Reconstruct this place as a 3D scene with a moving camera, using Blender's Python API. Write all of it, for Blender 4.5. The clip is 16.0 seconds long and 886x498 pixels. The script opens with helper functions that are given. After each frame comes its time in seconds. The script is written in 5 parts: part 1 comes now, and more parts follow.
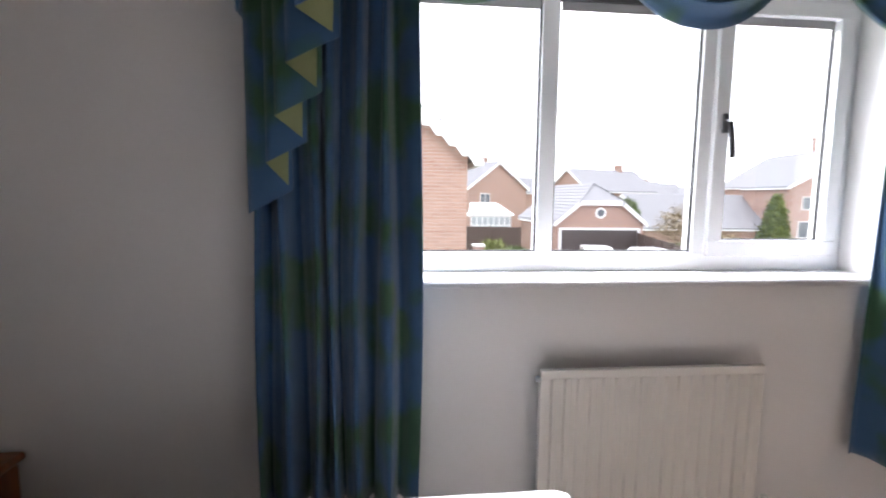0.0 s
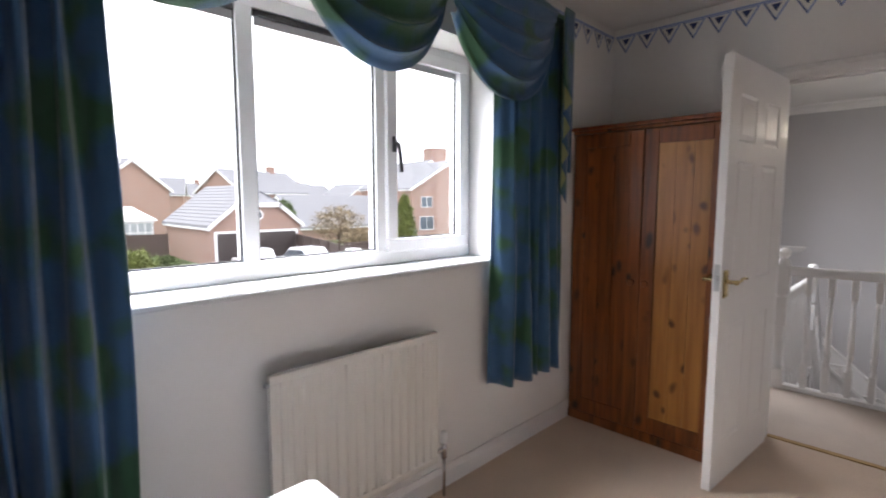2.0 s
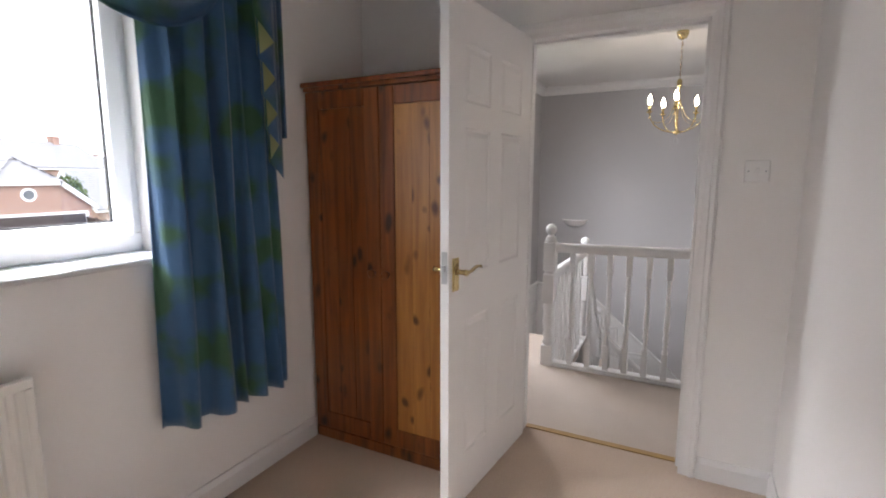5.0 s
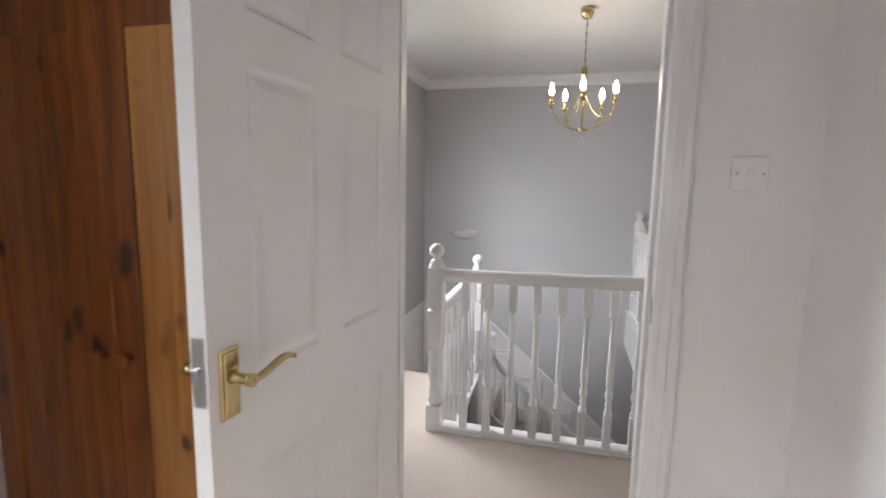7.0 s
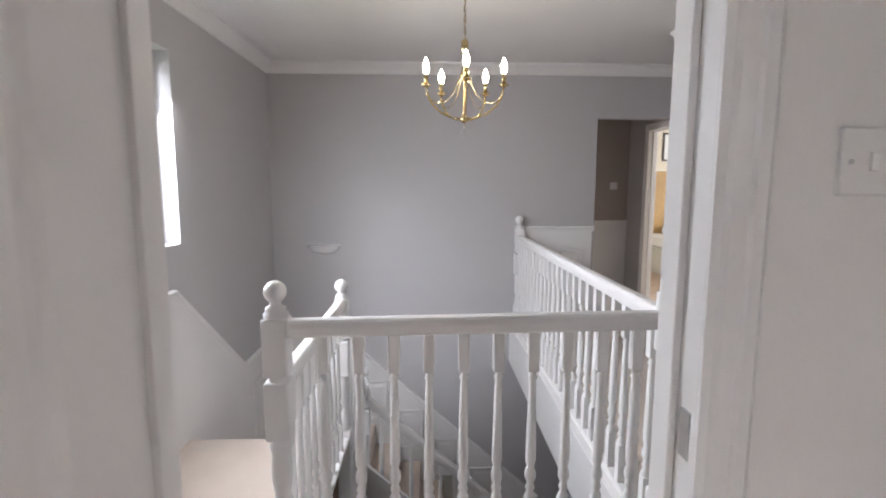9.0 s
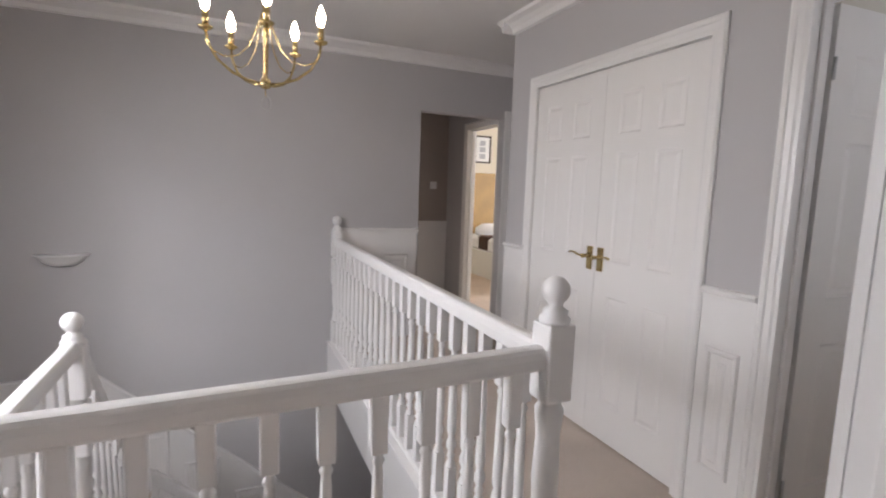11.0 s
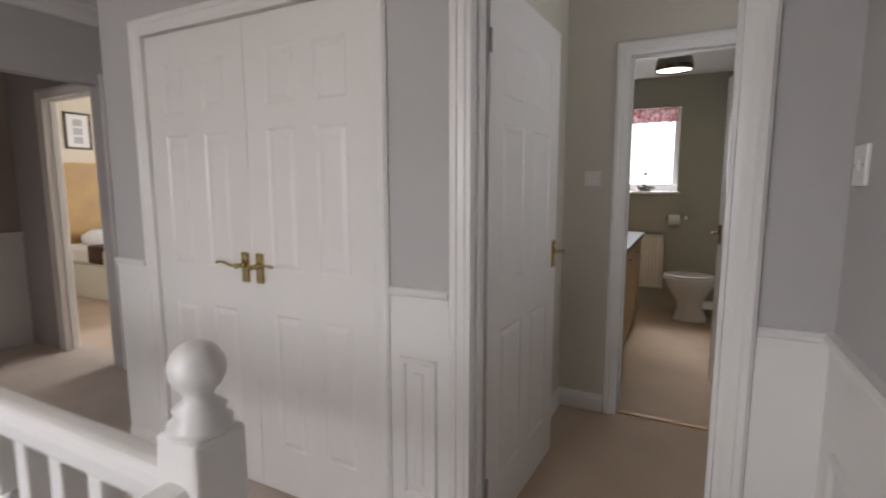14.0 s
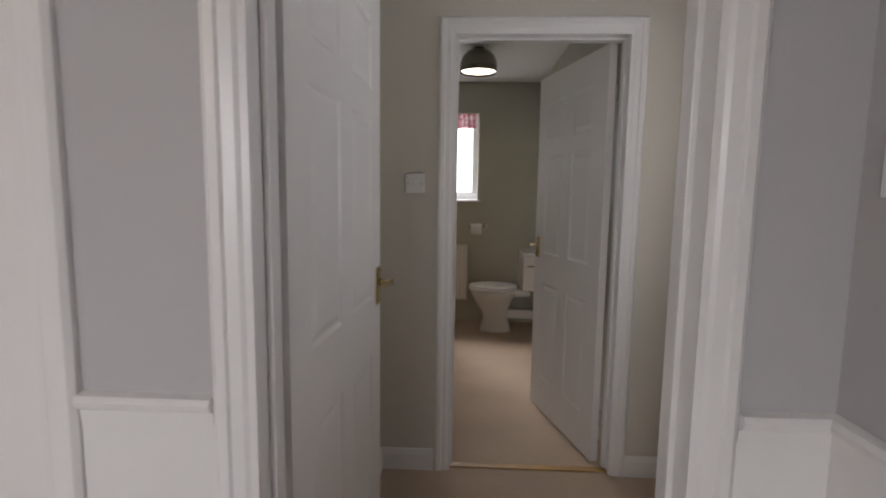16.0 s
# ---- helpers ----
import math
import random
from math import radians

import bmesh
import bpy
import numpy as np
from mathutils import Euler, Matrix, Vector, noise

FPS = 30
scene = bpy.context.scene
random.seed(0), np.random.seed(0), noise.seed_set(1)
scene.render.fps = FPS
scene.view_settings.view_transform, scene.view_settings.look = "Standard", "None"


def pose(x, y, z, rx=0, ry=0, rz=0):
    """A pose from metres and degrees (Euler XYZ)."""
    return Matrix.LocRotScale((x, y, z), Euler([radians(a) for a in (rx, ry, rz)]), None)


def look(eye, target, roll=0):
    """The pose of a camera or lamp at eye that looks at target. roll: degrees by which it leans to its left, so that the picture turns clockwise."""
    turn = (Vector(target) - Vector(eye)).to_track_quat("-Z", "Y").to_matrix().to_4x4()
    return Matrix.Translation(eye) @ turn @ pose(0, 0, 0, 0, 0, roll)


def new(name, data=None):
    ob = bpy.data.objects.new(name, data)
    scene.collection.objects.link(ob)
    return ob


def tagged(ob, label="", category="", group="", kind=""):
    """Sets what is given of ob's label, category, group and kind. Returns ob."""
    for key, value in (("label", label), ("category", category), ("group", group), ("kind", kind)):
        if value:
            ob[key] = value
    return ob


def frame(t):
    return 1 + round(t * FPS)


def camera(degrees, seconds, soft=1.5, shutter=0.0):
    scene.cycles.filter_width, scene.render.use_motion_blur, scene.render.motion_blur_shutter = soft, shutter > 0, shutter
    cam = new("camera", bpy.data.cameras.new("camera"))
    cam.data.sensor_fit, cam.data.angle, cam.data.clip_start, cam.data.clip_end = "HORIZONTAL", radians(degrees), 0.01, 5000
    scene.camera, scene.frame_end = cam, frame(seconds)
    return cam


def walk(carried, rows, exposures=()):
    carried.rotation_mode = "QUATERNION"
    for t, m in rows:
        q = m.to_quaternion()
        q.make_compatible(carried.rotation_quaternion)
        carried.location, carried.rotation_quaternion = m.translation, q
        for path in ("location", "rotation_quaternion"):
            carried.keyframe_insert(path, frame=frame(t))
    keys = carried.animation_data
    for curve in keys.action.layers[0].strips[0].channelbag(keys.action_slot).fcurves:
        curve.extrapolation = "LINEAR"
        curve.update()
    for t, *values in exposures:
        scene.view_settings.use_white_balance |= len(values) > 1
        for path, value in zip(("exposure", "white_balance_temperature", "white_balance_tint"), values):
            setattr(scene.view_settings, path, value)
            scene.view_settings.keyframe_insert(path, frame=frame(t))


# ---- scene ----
cam = camera(84.4, 16.0, soft=1.9, shutter=0.35)
PATH = [
    (0, (2.175, 0.423, 1.326), (2.383, 2.401, 1.112), 0.7),
    (0.5, (2.097, 0.452, 1.316), (2.666, 2.358, 1.101), 0.2),
    (1, (2.039, 0.443, 1.327), (2.947, 2.213, 1.123), -0.2),
    (1.5, (1.987, 0.423, 1.349), (3.179, 2.016, 1.147), -0.2),
    (2, (1.963, 0.389, 1.355), (3.366, 1.8, 1.154), 0.0),
    (2.5, (2.004, 0.345, 1.354), (3.551, 1.594, 1.143), -0.2),
    (3, (2.116, 0.277, 1.351), (3.744, 1.414, 1.115), -0.9),
    (3.5, (2.259, 0.235, 1.351), (3.944, 1.281, 1.098), -1.4),
    (3.7, (2.315, 0.236, 1.349), (4.025, 1.241, 1.089), -1.6),
    (5.8, (3.183, 0.314, 1.328), (4.984, 1.13, 1.029), 1.1),
    (6, (3.301, 0.37, 1.308), (5.124, 1.138, 1.017), 1.0),
    (6.5, (3.503, 0.418, 1.314), (5.376, 1.057, 1.027), 1.5),
    (7, (3.696, 0.482, 1.326), (5.618, 0.965, 1.059), 1.0),
    (7.5, (3.914, 0.549, 1.327), (5.869, 0.898, 1.088), 0.7),
    (8, (4.108, 0.602, 1.332), (6.084, 0.82, 1.113), 0.2),
    (10.3, (4.906, 0.593, 1.318), (6.83, 0.115, 1.052), 1.2),
    (10.5, (4.959, 0.569, 1.316), (6.864, 0.014, 1.062), 1.3),
    (11, (5.073, 0.548, 1.312), (6.891, -0.25, 1.071), 1.9),
    (11.5, (5.165, 0.526, 1.314), (6.864, -0.497, 1.055), 1.8),
    (12, (5.246, 0.502, 1.315), (6.799, -0.728, 1.036), 1.9),
    (12.5, (5.34, 0.438, 1.288), (6.756, -0.946, 1.01), 1.1),
    (13, (5.431, 0.355, 1.28), (6.688, -1.17, 0.975), -0.0),
    (13.5, (5.511, 0.263, 1.271), (6.59, -1.397, 0.987), -0.5),
    (14, (5.533, 0.174, 1.302), (6.429, -1.596, 1.049), -0.1),
    (14.5, (5.684, 0.031, 1.307), (6.319, -1.855, 1.104), 1.1),
    (15, (5.756, -0.113, 1.294), (6.233, -2.046, 1.1), 1.2),
    (15.5, (5.803, -0.298, 1.295), (6.073, -2.266, 1.063), 0.8),
    (16, (5.813, -0.466, 1.298), (5.892, -2.452, 1.076), 0.8),
]
walk(cam, [(t, look(eye, target, roll)) for t, eye, target, roll in PATH],
     exposures=[(0, 0.0, 6250, 15), (1, -0.04, 6250, 15), (2.5, -0.14, 6300, 14), (3.5, -0.02, 6300, 15), (6, 0.45, 6250, 12), (7, 0.52, 6150, 11), (8, 0.52, 6000, 11), (10.5, 0.26, 6300, 15), (13, 0.08, 6450, 14), (14.2, -0.08, 6500, 14), (15, 0.04, 6450, 14), (16, -0.1, 6500, 15)])

# ---- world, sun, lights ----
world = bpy.data.worlds.new("overcast")
scene.world = world
world.use_nodes = True
wn = world.node_tree
wn.nodes.clear()
sky = wn.nodes.new("ShaderNodeTexSky")
sky.sky_type = "NISHITA"
sky.sun_disc = False
sky.sun_elevation, sky.sun_rotation = radians(40), radians(20)
sky.dust_density = 6.0
pale = wn.nodes.new("ShaderNodeHueSaturation")
pale.inputs["Saturation"].default_value = 0.12
veil = wn.nodes.new("ShaderNodeMix")
veil.data_type = "RGBA"
veil.inputs[0].default_value = 0.75
veil.inputs[7].default_value = (30.0, 30.6, 31.5, 1)
wback = wn.nodes.new("ShaderNodeBackground")
wback.inputs["Strength"].default_value = 0.14
wout = wn.nodes.new("ShaderNodeOutputWorld")
wn.links.new(sky.outputs[0], pale.inputs["Color"])
wn.links.new(pale.outputs[0], veil.inputs[6])
wn.links.new(veil.outputs[2], wback.inputs[0])
wn.links.new(wback.outputs[0], wout.inputs[0])

sun = new("sun", bpy.data.lights.new("sun", "SUN"))
sun.data.energy, sun.data.angle, sun.data.color = 1.0, radians(20), (1.0, 0.96, 0.9)
sun.matrix_world = look((0, 0, 30), (-8, -24, 0))


def sky_lamp(name, eye, target, w, h, power, spread=180):
    """Stands in for the sky's light at a window; in the lobby, an added fill."""
    d = bpy.data.lights.new(name, "AREA")
    d.shape, d.size, d.size_y, d.energy, d.color = "RECTANGLE", w, h, power, (0.97, 0.985, 1.0)
    d.spread = radians(spread)
    new(name, d).matrix_world = look(eye, target)


sky_lamp("sky_lamp_bedroom", (3.0, 3.5, 3.55), (3.0, 1.6, 1.2), 3.6, 1.8, 1000)
sky_lamp("sky_lamp_landing", (6.87, 2.25, 1.55), (7.3, 0.3, -0.5), 0.95, 0.95, 43, 162)
# added fill for the lobby, where no window is known
sky_lamp("fill_lamp_lobby", (4.64, -2.0, 1.5), (6.0, -2.0, 1.3), 0.65, 0.95, 0.3)
sky_lamp("sky_lamp_bathroom", (6.1, -6.5, 3.0), (6.1, -5.2, 1.4), 1.6, 1.2, 330)
sky_lamp("sky_lamp_back_bedroom", (9.7, -5.24, 1.5), (9.9, -2.0, 1.2), 1.3, 1.0, 62)


# ---- materials ----
def material(name, color, rough=0.6, metal=0.0, vary=0.06, scale=3.0, grain=0.0, grain_scale=200.0, coat=0.0, spec=0.5, alt=None):
    m = bpy.data.materials.new(name)
    m.use_nodes = True
    nt = m.node_tree
    b = nt.nodes["Principled BSDF"]
    b.inputs["Roughness"].default_value = rough
    b.inputs["Metallic"].default_value = metal
    b.inputs["Coat Weight"].default_value = coat
    b.inputs["Specular IOR Level"].default_value = spec
    tc = nt.nodes.new("ShaderNodeTexCoord")
    n1 = nt.nodes.new("ShaderNodeTexNoise")
    n1.inputs["Scale"].default_value = scale
    n1.inputs["Detail"].default_value = 6
    ramp = nt.nodes.new("ShaderNodeValToRGB")
    dark = alt or tuple(c * (1 - vary) for c in color)
    light = color if alt else tuple(min(1, c * (1 + vary)) for c in color)
    ramp.color_ramp.elements[0].color = (*dark, 1)
    ramp.color_ramp.elements[1].color = (*light, 1)
    ramp.color_ramp.elements[0].position, ramp.color_ramp.elements[1].position = 0.3, 0.7
    nt.links.new(tc.outputs["Object"], n1.inputs["Vector"])
    nt.links.new(n1.outputs["Fac"], ramp.inputs[0])
    nt.links.new(ramp.outputs[0], b.inputs["Base Color"])
    if grain:
        n2 = nt.nodes.new("ShaderNodeTexNoise")
        n2.inputs["Scale"].default_value = grain_scale
        n2.inputs["Detail"].default_value = 3
        nt.links.new(tc.outputs["Object"], n2.inputs["Vector"])
        bump = nt.nodes.new("ShaderNodeBump")
        bump.inputs["Strength"].default_value = grain
        bump.inputs["Distance"].default_value = 0.004
        nt.links.new(n2.outputs["Fac"], bump.inputs["Height"])
        nt.links.new(bump.outputs[0], b.inputs["Normal"])
    return m


def carpet_material(name, color):
    m = material(name, color, 0.95, vary=0.10, scale=2.2, grain=0.9, grain_scale=420, spec=0.1)
    nt = m.node_tree
    b = nt.nodes["Principled BSDF"]
    b.inputs["Sheen Weight"].default_value = 0.25
    tc = nt.nodes["Texture Coordinate"]
    n = nt.nodes.new("ShaderNodeTexNoise")
    n.inputs["Scale"].default_value = 160
    n.inputs["Detail"].default_value = 2
    mix = nt.nodes.new("ShaderNodeMix")
    mix.data_type, mix.blend_type = "RGBA", "OVERLAY"
    mix.inputs[0].default_value = 0.35
    src = b.inputs["Base Color"].links[0].from_socket
    nt.links.new(tc.outputs["Object"], n.inputs["Vector"])
    nt.links.new(src, mix.inputs[6])
    nt.links.new(n.outputs["Fac"], mix.inputs[7])
    nt.links.new(mix.outputs[2], b.inputs["Base Color"])
    return m


def pine_material(name, dark, light, knot):
    m = bpy.data.materials.new(name)
    m.use_nodes = True
    nt = m.node_tree
    b = nt.nodes["Principled BSDF"]
    b.inputs["Roughness"].default_value = 0.38
    b.inputs["Coat Weight"].default_value = 0.15
    b.inputs["Coat Roughness"].default_value = 0.3
    tc = nt.nodes.new("ShaderNodeTexCoord")
    oi = nt.nodes.new("ShaderNodeObjectInfo")
    shift = nt.nodes.new("ShaderNodeVectorMath")
    shift.operation = "MULTIPLY_ADD"
    shift.inputs[1].default_value = (1, 1, 1)
    comb = nt.nodes.new("ShaderNodeCombineXYZ")
    mult = nt.nodes.new("ShaderNodeMath")
    mult.operation = "MULTIPLY"
    mult.inputs[1].default_value = 7.0
    nt.links.new(oi.outputs["Random"], mult.inputs[0])
    for k in ("X", "Y", "Z"):
        nt.links.new(mult.outputs[0], comb.inputs[k])
    nt.links.new(tc.outputs["Object"], shift.inputs[0])
    nt.links.new(comb.outputs[0], shift.inputs[2])
    stretch = nt.nodes.new("ShaderNodeMapping")
    stretch.inputs["Scale"].default_value = (1.0, 7.0, 0.45)
    nt.links.new(shift.outputs[0], stretch.inputs["Vector"])
    grain = nt.nodes.new("ShaderNodeTexNoise")
    grain.inputs["Scale"].default_value = 4.0
    grain.inputs["Detail"].default_value = 8
    grain.inputs["Distortion"].default_value = 0.6
    nt.links.new(stretch.outputs[0], grain.inputs["Vector"])
    ramp = nt.nodes.new("ShaderNodeValToRGB")
    ramp.color_ramp.elements[0].color, ramp.color_ramp.elements[1].color = (*dark, 1), (*light, 1)
    ramp.color_ramp.elements[0].position, ramp.color_ramp.elements[1].position = 0.32, 0.68
    nt.links.new(grain.outputs["Fac"], ramp.inputs[0])
    kmap = nt.nodes.new("ShaderNodeMapping")
    kmap.inputs["Scale"].default_value = (0.01, 12.0, 7.0)
    nt.links.new(shift.outputs[0], kmap.inputs["Vector"])
    wob = nt.nodes.new("ShaderNodeTexNoise")
    wob.inputs["Scale"].default_value = 2.6
    nt.links.new(shift.outputs[0], wob.inputs["Vector"])
    addw = nt.nodes.new("ShaderNodeVectorMath")
    addw.operation = "MULTIPLY_ADD"
    addw.inputs[1].default_value = (0.0, 1.5, 2.2)
    nt.links.new(wob.outputs["Color"], addw.inputs[0])
    nt.links.new(kmap.outputs[0], addw.inputs[2])
    vor = nt.nodes.new("ShaderNodeTexVoronoi")
    vor.inputs["Scale"].default_value = 1.0
    nt.links.new(addw.outputs[0], vor.inputs["Vector"])
    kr = nt.nodes.new("ShaderNodeValToRGB")
    kr.color_ramp.elements[0].color, kr.color_ramp.elements[1].color = (1, 1, 1, 1), (0, 0, 0, 1)
    kr.color_ramp.elements[0].position, kr.color_ramp.elements[1].position = 0.12, 0.29
    nt.links.new(vor.outputs["Distance"], kr.inputs[0])
    mix = nt.nodes.new("ShaderNodeMix")
    mix.data_type = "RGBA"
    mix.inputs[7].default_value = (*knot, 1)
    nt.links.new(kr.outputs[0], mix.inputs[0])
    nt.links.new(ramp.outputs[0], mix.inputs[6])
    nt.links.new(mix.outputs[2], b.inputs["Base Color"])
    bump = nt.nodes.new("ShaderNodeBump")
    bump.inputs["Strength"].default_value = 0.12
    bump.inputs["Distance"].default_value = 0.002
    nt.links.new(grain.outputs["Fac"], bump.inputs["Height"])
    nt.links.new(bump.outputs[0], b.inputs["Normal"])
    return m


def fabric_material(name, blue, green, scale=5.5):
    m = material(name, blue, 0.72, vary=0.0, scale=scale, grain=0.35, grain_scale=700, spec=0.35, alt=green)
    nt = m.node_tree
    b = nt.nodes["Principled BSDF"]
    b.inputs["Sheen Weight"].default_value = 0.3
    n = nt.nodes["Noise Texture"]
    n.inputs["Detail"].default_value = 2.5
    n.inputs["Roughness"].default_value = 0.45
    ramp = nt.nodes["Color Ramp"]
    ramp.color_ramp.elements[0].position, ramp.color_ramp.elements[1].position = 0.40, 0.52
    return m


def brick_material(name, c1, c2, mortar, scale=1.0):
    m = bpy.data.materials.new(name)
    m.use_nodes = True
    nt = m.node_tree
    b = nt.nodes["Principled BSDF"]
    b.inputs["Roughness"].default_value = 0.9
    tc = nt.nodes.new("ShaderNodeTexCoord")
    sep = nt.nodes.new("ShaderNodeSeparateXYZ")
    add = nt.nodes.new("ShaderNodeMath")
    comb = nt.nodes.new("ShaderNodeCombineXYZ")
    br = nt.nodes.new("ShaderNodeTexBrick")
    br.inputs["Color1"].default_value, br.inputs["Color2"].default_value, br.inputs["Mortar"].default_value = (*c1, 1), (*c2, 1), (*mortar, 1)
    br.inputs["Scale"].default_value = scale
    br.inputs["Brick Width"].default_value, br.inputs["Row Height"].default_value = 0.225, 0.075
    br.inputs["Mortar Size"].default_value = 0.008
    nt.links.new(tc.outputs["Object"], sep.inputs[0])
    nt.links.new(sep.outputs["X"], add.inputs[0])
    nt.links.new(sep.outputs["Y"], add.inputs[1])
    nt.links.new(add.outputs[0], comb.inputs["X"])
    nt.links.new(sep.outputs["Z"], comb.inputs["Y"])
    nt.links.new(comb.outputs[0], br.inputs["Vector"])
    nt.links.new(br.outputs["Color"], b.inputs["Base Color"])
    return m


def glass_material(name):
    m = bpy.data.materials.new(name)
    m.use_nodes = True
    nt = m.node_tree
    nt.nodes.clear()
    out = nt.nodes.new("ShaderNodeOutputMaterial")
    tr = nt.nodes.new("ShaderNodeBsdfTransparent")
    gl = nt.nodes.new("ShaderNodeBsdfGlossy")
    gl.inputs["Roughness"].default_value = 0.01
    mix = nt.nodes.new("ShaderNodeMixShader")
    mix.inputs[0].default_value = 0.05
    nt.links.new(tr.outputs[0], mix.inputs[1])
    nt.links.new(gl.outputs[0], mix.inputs[2])
    nt.links.new(mix.outputs[0], out.inputs[0])
    return m


def frosted_material(name):
    m = bpy.data.materials.new(name)
    m.use_nodes = True
    b = m.node_tree.nodes["Principled BSDF"]
    b.inputs["Base Color"].default_value = (0.95, 0.96, 0.97, 1)
    b.inputs["Transmission Weight"].default_value = 1.0
    b.inputs["Roughness"].default_value = 0.6
    b.inputs["IOR"].default_value = 1.2
    return m


def emit_material(name, color, strength):
    m = bpy.data.materials.new(name)
    m.use_nodes = True
    b = m.node_tree.nodes["Principled BSDF"]
    b.inputs["Base Color"].default_value = (0.9, 0.88, 0.8, 1)
    b.inputs["Emission Color"].default_value = (*color, 1)
    b.inputs["Emission Strength"].default_value = strength
    return m


M_BEDWALL = material("bedroom_wall_paint", (0.82, 0.80, 0.78), 0.75, vary=0.02, scale=1.2, grain=0.10, grain_scale=260)
M_GREY = material("grey_wall_paint", (0.50, 0.485, 0.49), 0.7, vary=0.025, scale=1.1, grain=0.10, grain_scale=260)
M_LOBBY = material("lobby_wall_paint", (0.64, 0.605, 0.535), 0.7, vary=0.02, scale=1.2, grain=0.08, grain_scale=260)
M_SAGE = material("sage_wall_paint", (0.50, 0.49, 0.41), 0.55, vary=0.03, scale=1.2, grain=0.06, grain_scale=260)
M_TAUPE = material("taupe_wall_paint", (0.40, 0.345, 0.31), 0.7, vary=0.03, scale=1.2, grain=0.08)
M_CREAM = material("cream_wall_paint", (0.70, 0.63, 0.50), 0.7, vary=0.03, scale=1.2)
M_CEIL = material("ceiling_paint", (0.78, 0.765, 0.75), 0.85, vary=0.02, scale=2.0, grain=0.35, grain_scale=38)
M_TRIM = material("white_gloss_paint", (0.80, 0.785, 0.775), 0.32, vary=0.015, scale=4.0, grain=0.03, grain_scale=60)
M_DOOR = material("door_paint", (0.80, 0.78, 0.765), 0.38, vary=0.015, scale=3.0, grain=0.09, grain_scale=90)
M_UPVC = material("white_upvc", (0.86, 0.87, 0.89), 0.25, vary=0.008, scale=3.0)
M_BLACK = material("black_gasket", (0.02, 0.02, 0.02), 0.6)
M_CARPET = carpet_material("beige_carpet", (0.62, 0.48, 0.365))
M_CARPETL = carpet_material("pale_landing_carpet", (0.62, 0.525, 0.45))
M_CARPETB = carpet_material("golden_beige_carpet", (0.56, 0.425, 0.305))
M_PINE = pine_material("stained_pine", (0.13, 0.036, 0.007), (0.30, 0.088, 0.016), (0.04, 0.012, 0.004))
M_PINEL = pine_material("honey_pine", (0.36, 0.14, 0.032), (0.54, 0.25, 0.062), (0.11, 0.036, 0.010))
M_FAB = fabric_material("blue_green_cotton", (0.034, 0.095, 0.195), (0.030, 0.095, 0.045))
M_LIN = material("olive_lining", (0.29, 0.32, 0.15), 0.8, vary=0.06, grain=0.2, grain_scale=600)
M_RAD = material("radiator_enamel", (0.74, 0.71, 0.66), 0.35, vary=0.01)
M_BRASS = material("polished_brass", (0.58, 0.46, 0.23), 0.17, metal=1.0, vary=0.05)
M_CHROME = material("chrome", (0.62, 0.61, 0.60), 0.12, metal=1.0, vary=0.02)
M_SMOKE = material("smoked_chrome", (0.27, 0.25, 0.23), 0.14, metal=1.0, vary=0.04)
M_STEEL = material("dull_steel", (0.5, 0.5, 0.5), 0.35, metal=1.0, vary=0.06, scale=40)
M_SHEET = material("white_cotton", (0.84, 0.84, 0.86), 0.85, vary=0.02, grain=0.3, grain_scale=300)
M_GLASS = glass_material("window_glass")
M_FROST = frosted_material("obscured_glass")
M_PLAST = material("white_plastic", (0.82, 0.81, 0.80), 0.3, vary=0.01)
M_WINHANDLE = material("dark_grey_metal", (0.07, 0.07, 0.075), 0.4, vary=0.02)
M_PALEGLZ = material("pale_glazing", (0.42, 0.46, 0.48), 0.15, vary=0.1)
M_PLGREY = material("grey_plastic", (0.42, 0.42, 0.43), 0.4, vary=0.02)
M_CERAM = material("white_ceramic", (0.84, 0.82, 0.78), 0.08, vary=0.01, coat=0.4)
M_OAKV = material("oak_veneer", (0.44, 0.29, 0.16), 0.45, vary=0.10, scale=9)
M_WORK = material("black_worktop", (0.022, 0.022, 0.024), 0.3, vary=0.2, scale=60)
M_BULB = emit_material("lit_bulb", (1.0, 0.84, 0.62), 74.0)
M_DIFF = emit_material("lit_diffuser", (1.0, 0.86, 0.66), 10.0)
M_NAVY = material("navy_print", (0.03, 0.05, 0.16), 0.8, vary=0.05)
M_BLUEP = material("pale_blue_print", (0.30, 0.38, 0.62), 0.8, vary=0.06)
M_PAPER = material("white_paper", (0.78, 0.77, 0.74), 0.85, vary=0.02)
M_BLIND = material("grey_blind", (0.055, 0.052, 0.055), 0.8, vary=0.08)
M_REDF = material("red_floral_cotton", (0.36, 0.03, 0.06), 0.8, scale=26, alt=(0.75, 0.62, 0.62), vary=0)
nt = M_REDF.node_tree
thin = nt.nodes.new("ShaderNodeBsdfTranslucent")
both = nt.nodes.new("ShaderNodeMixShader")
both.inputs[0].default_value = 0.45
nt.links.new(nt.nodes["Color Ramp"].outputs[0], thin.inputs[0])
nt.links.new(nt.nodes["Principled BSDF"].outputs[0], both.inputs[1])
nt.links.new(thin.outputs[0], both.inputs[2])
nt.links.new(both.outputs[0], nt.nodes["Material Output"].inputs[0])
M_WOODF = material("oak_floor", (0.36, 0.20, 0.09), 0.35, vary=0.15, scale=6)
M_FRAME = material("dark_picture_frame", (0.05, 0.035, 0.02), 0.4, vary=0.1)
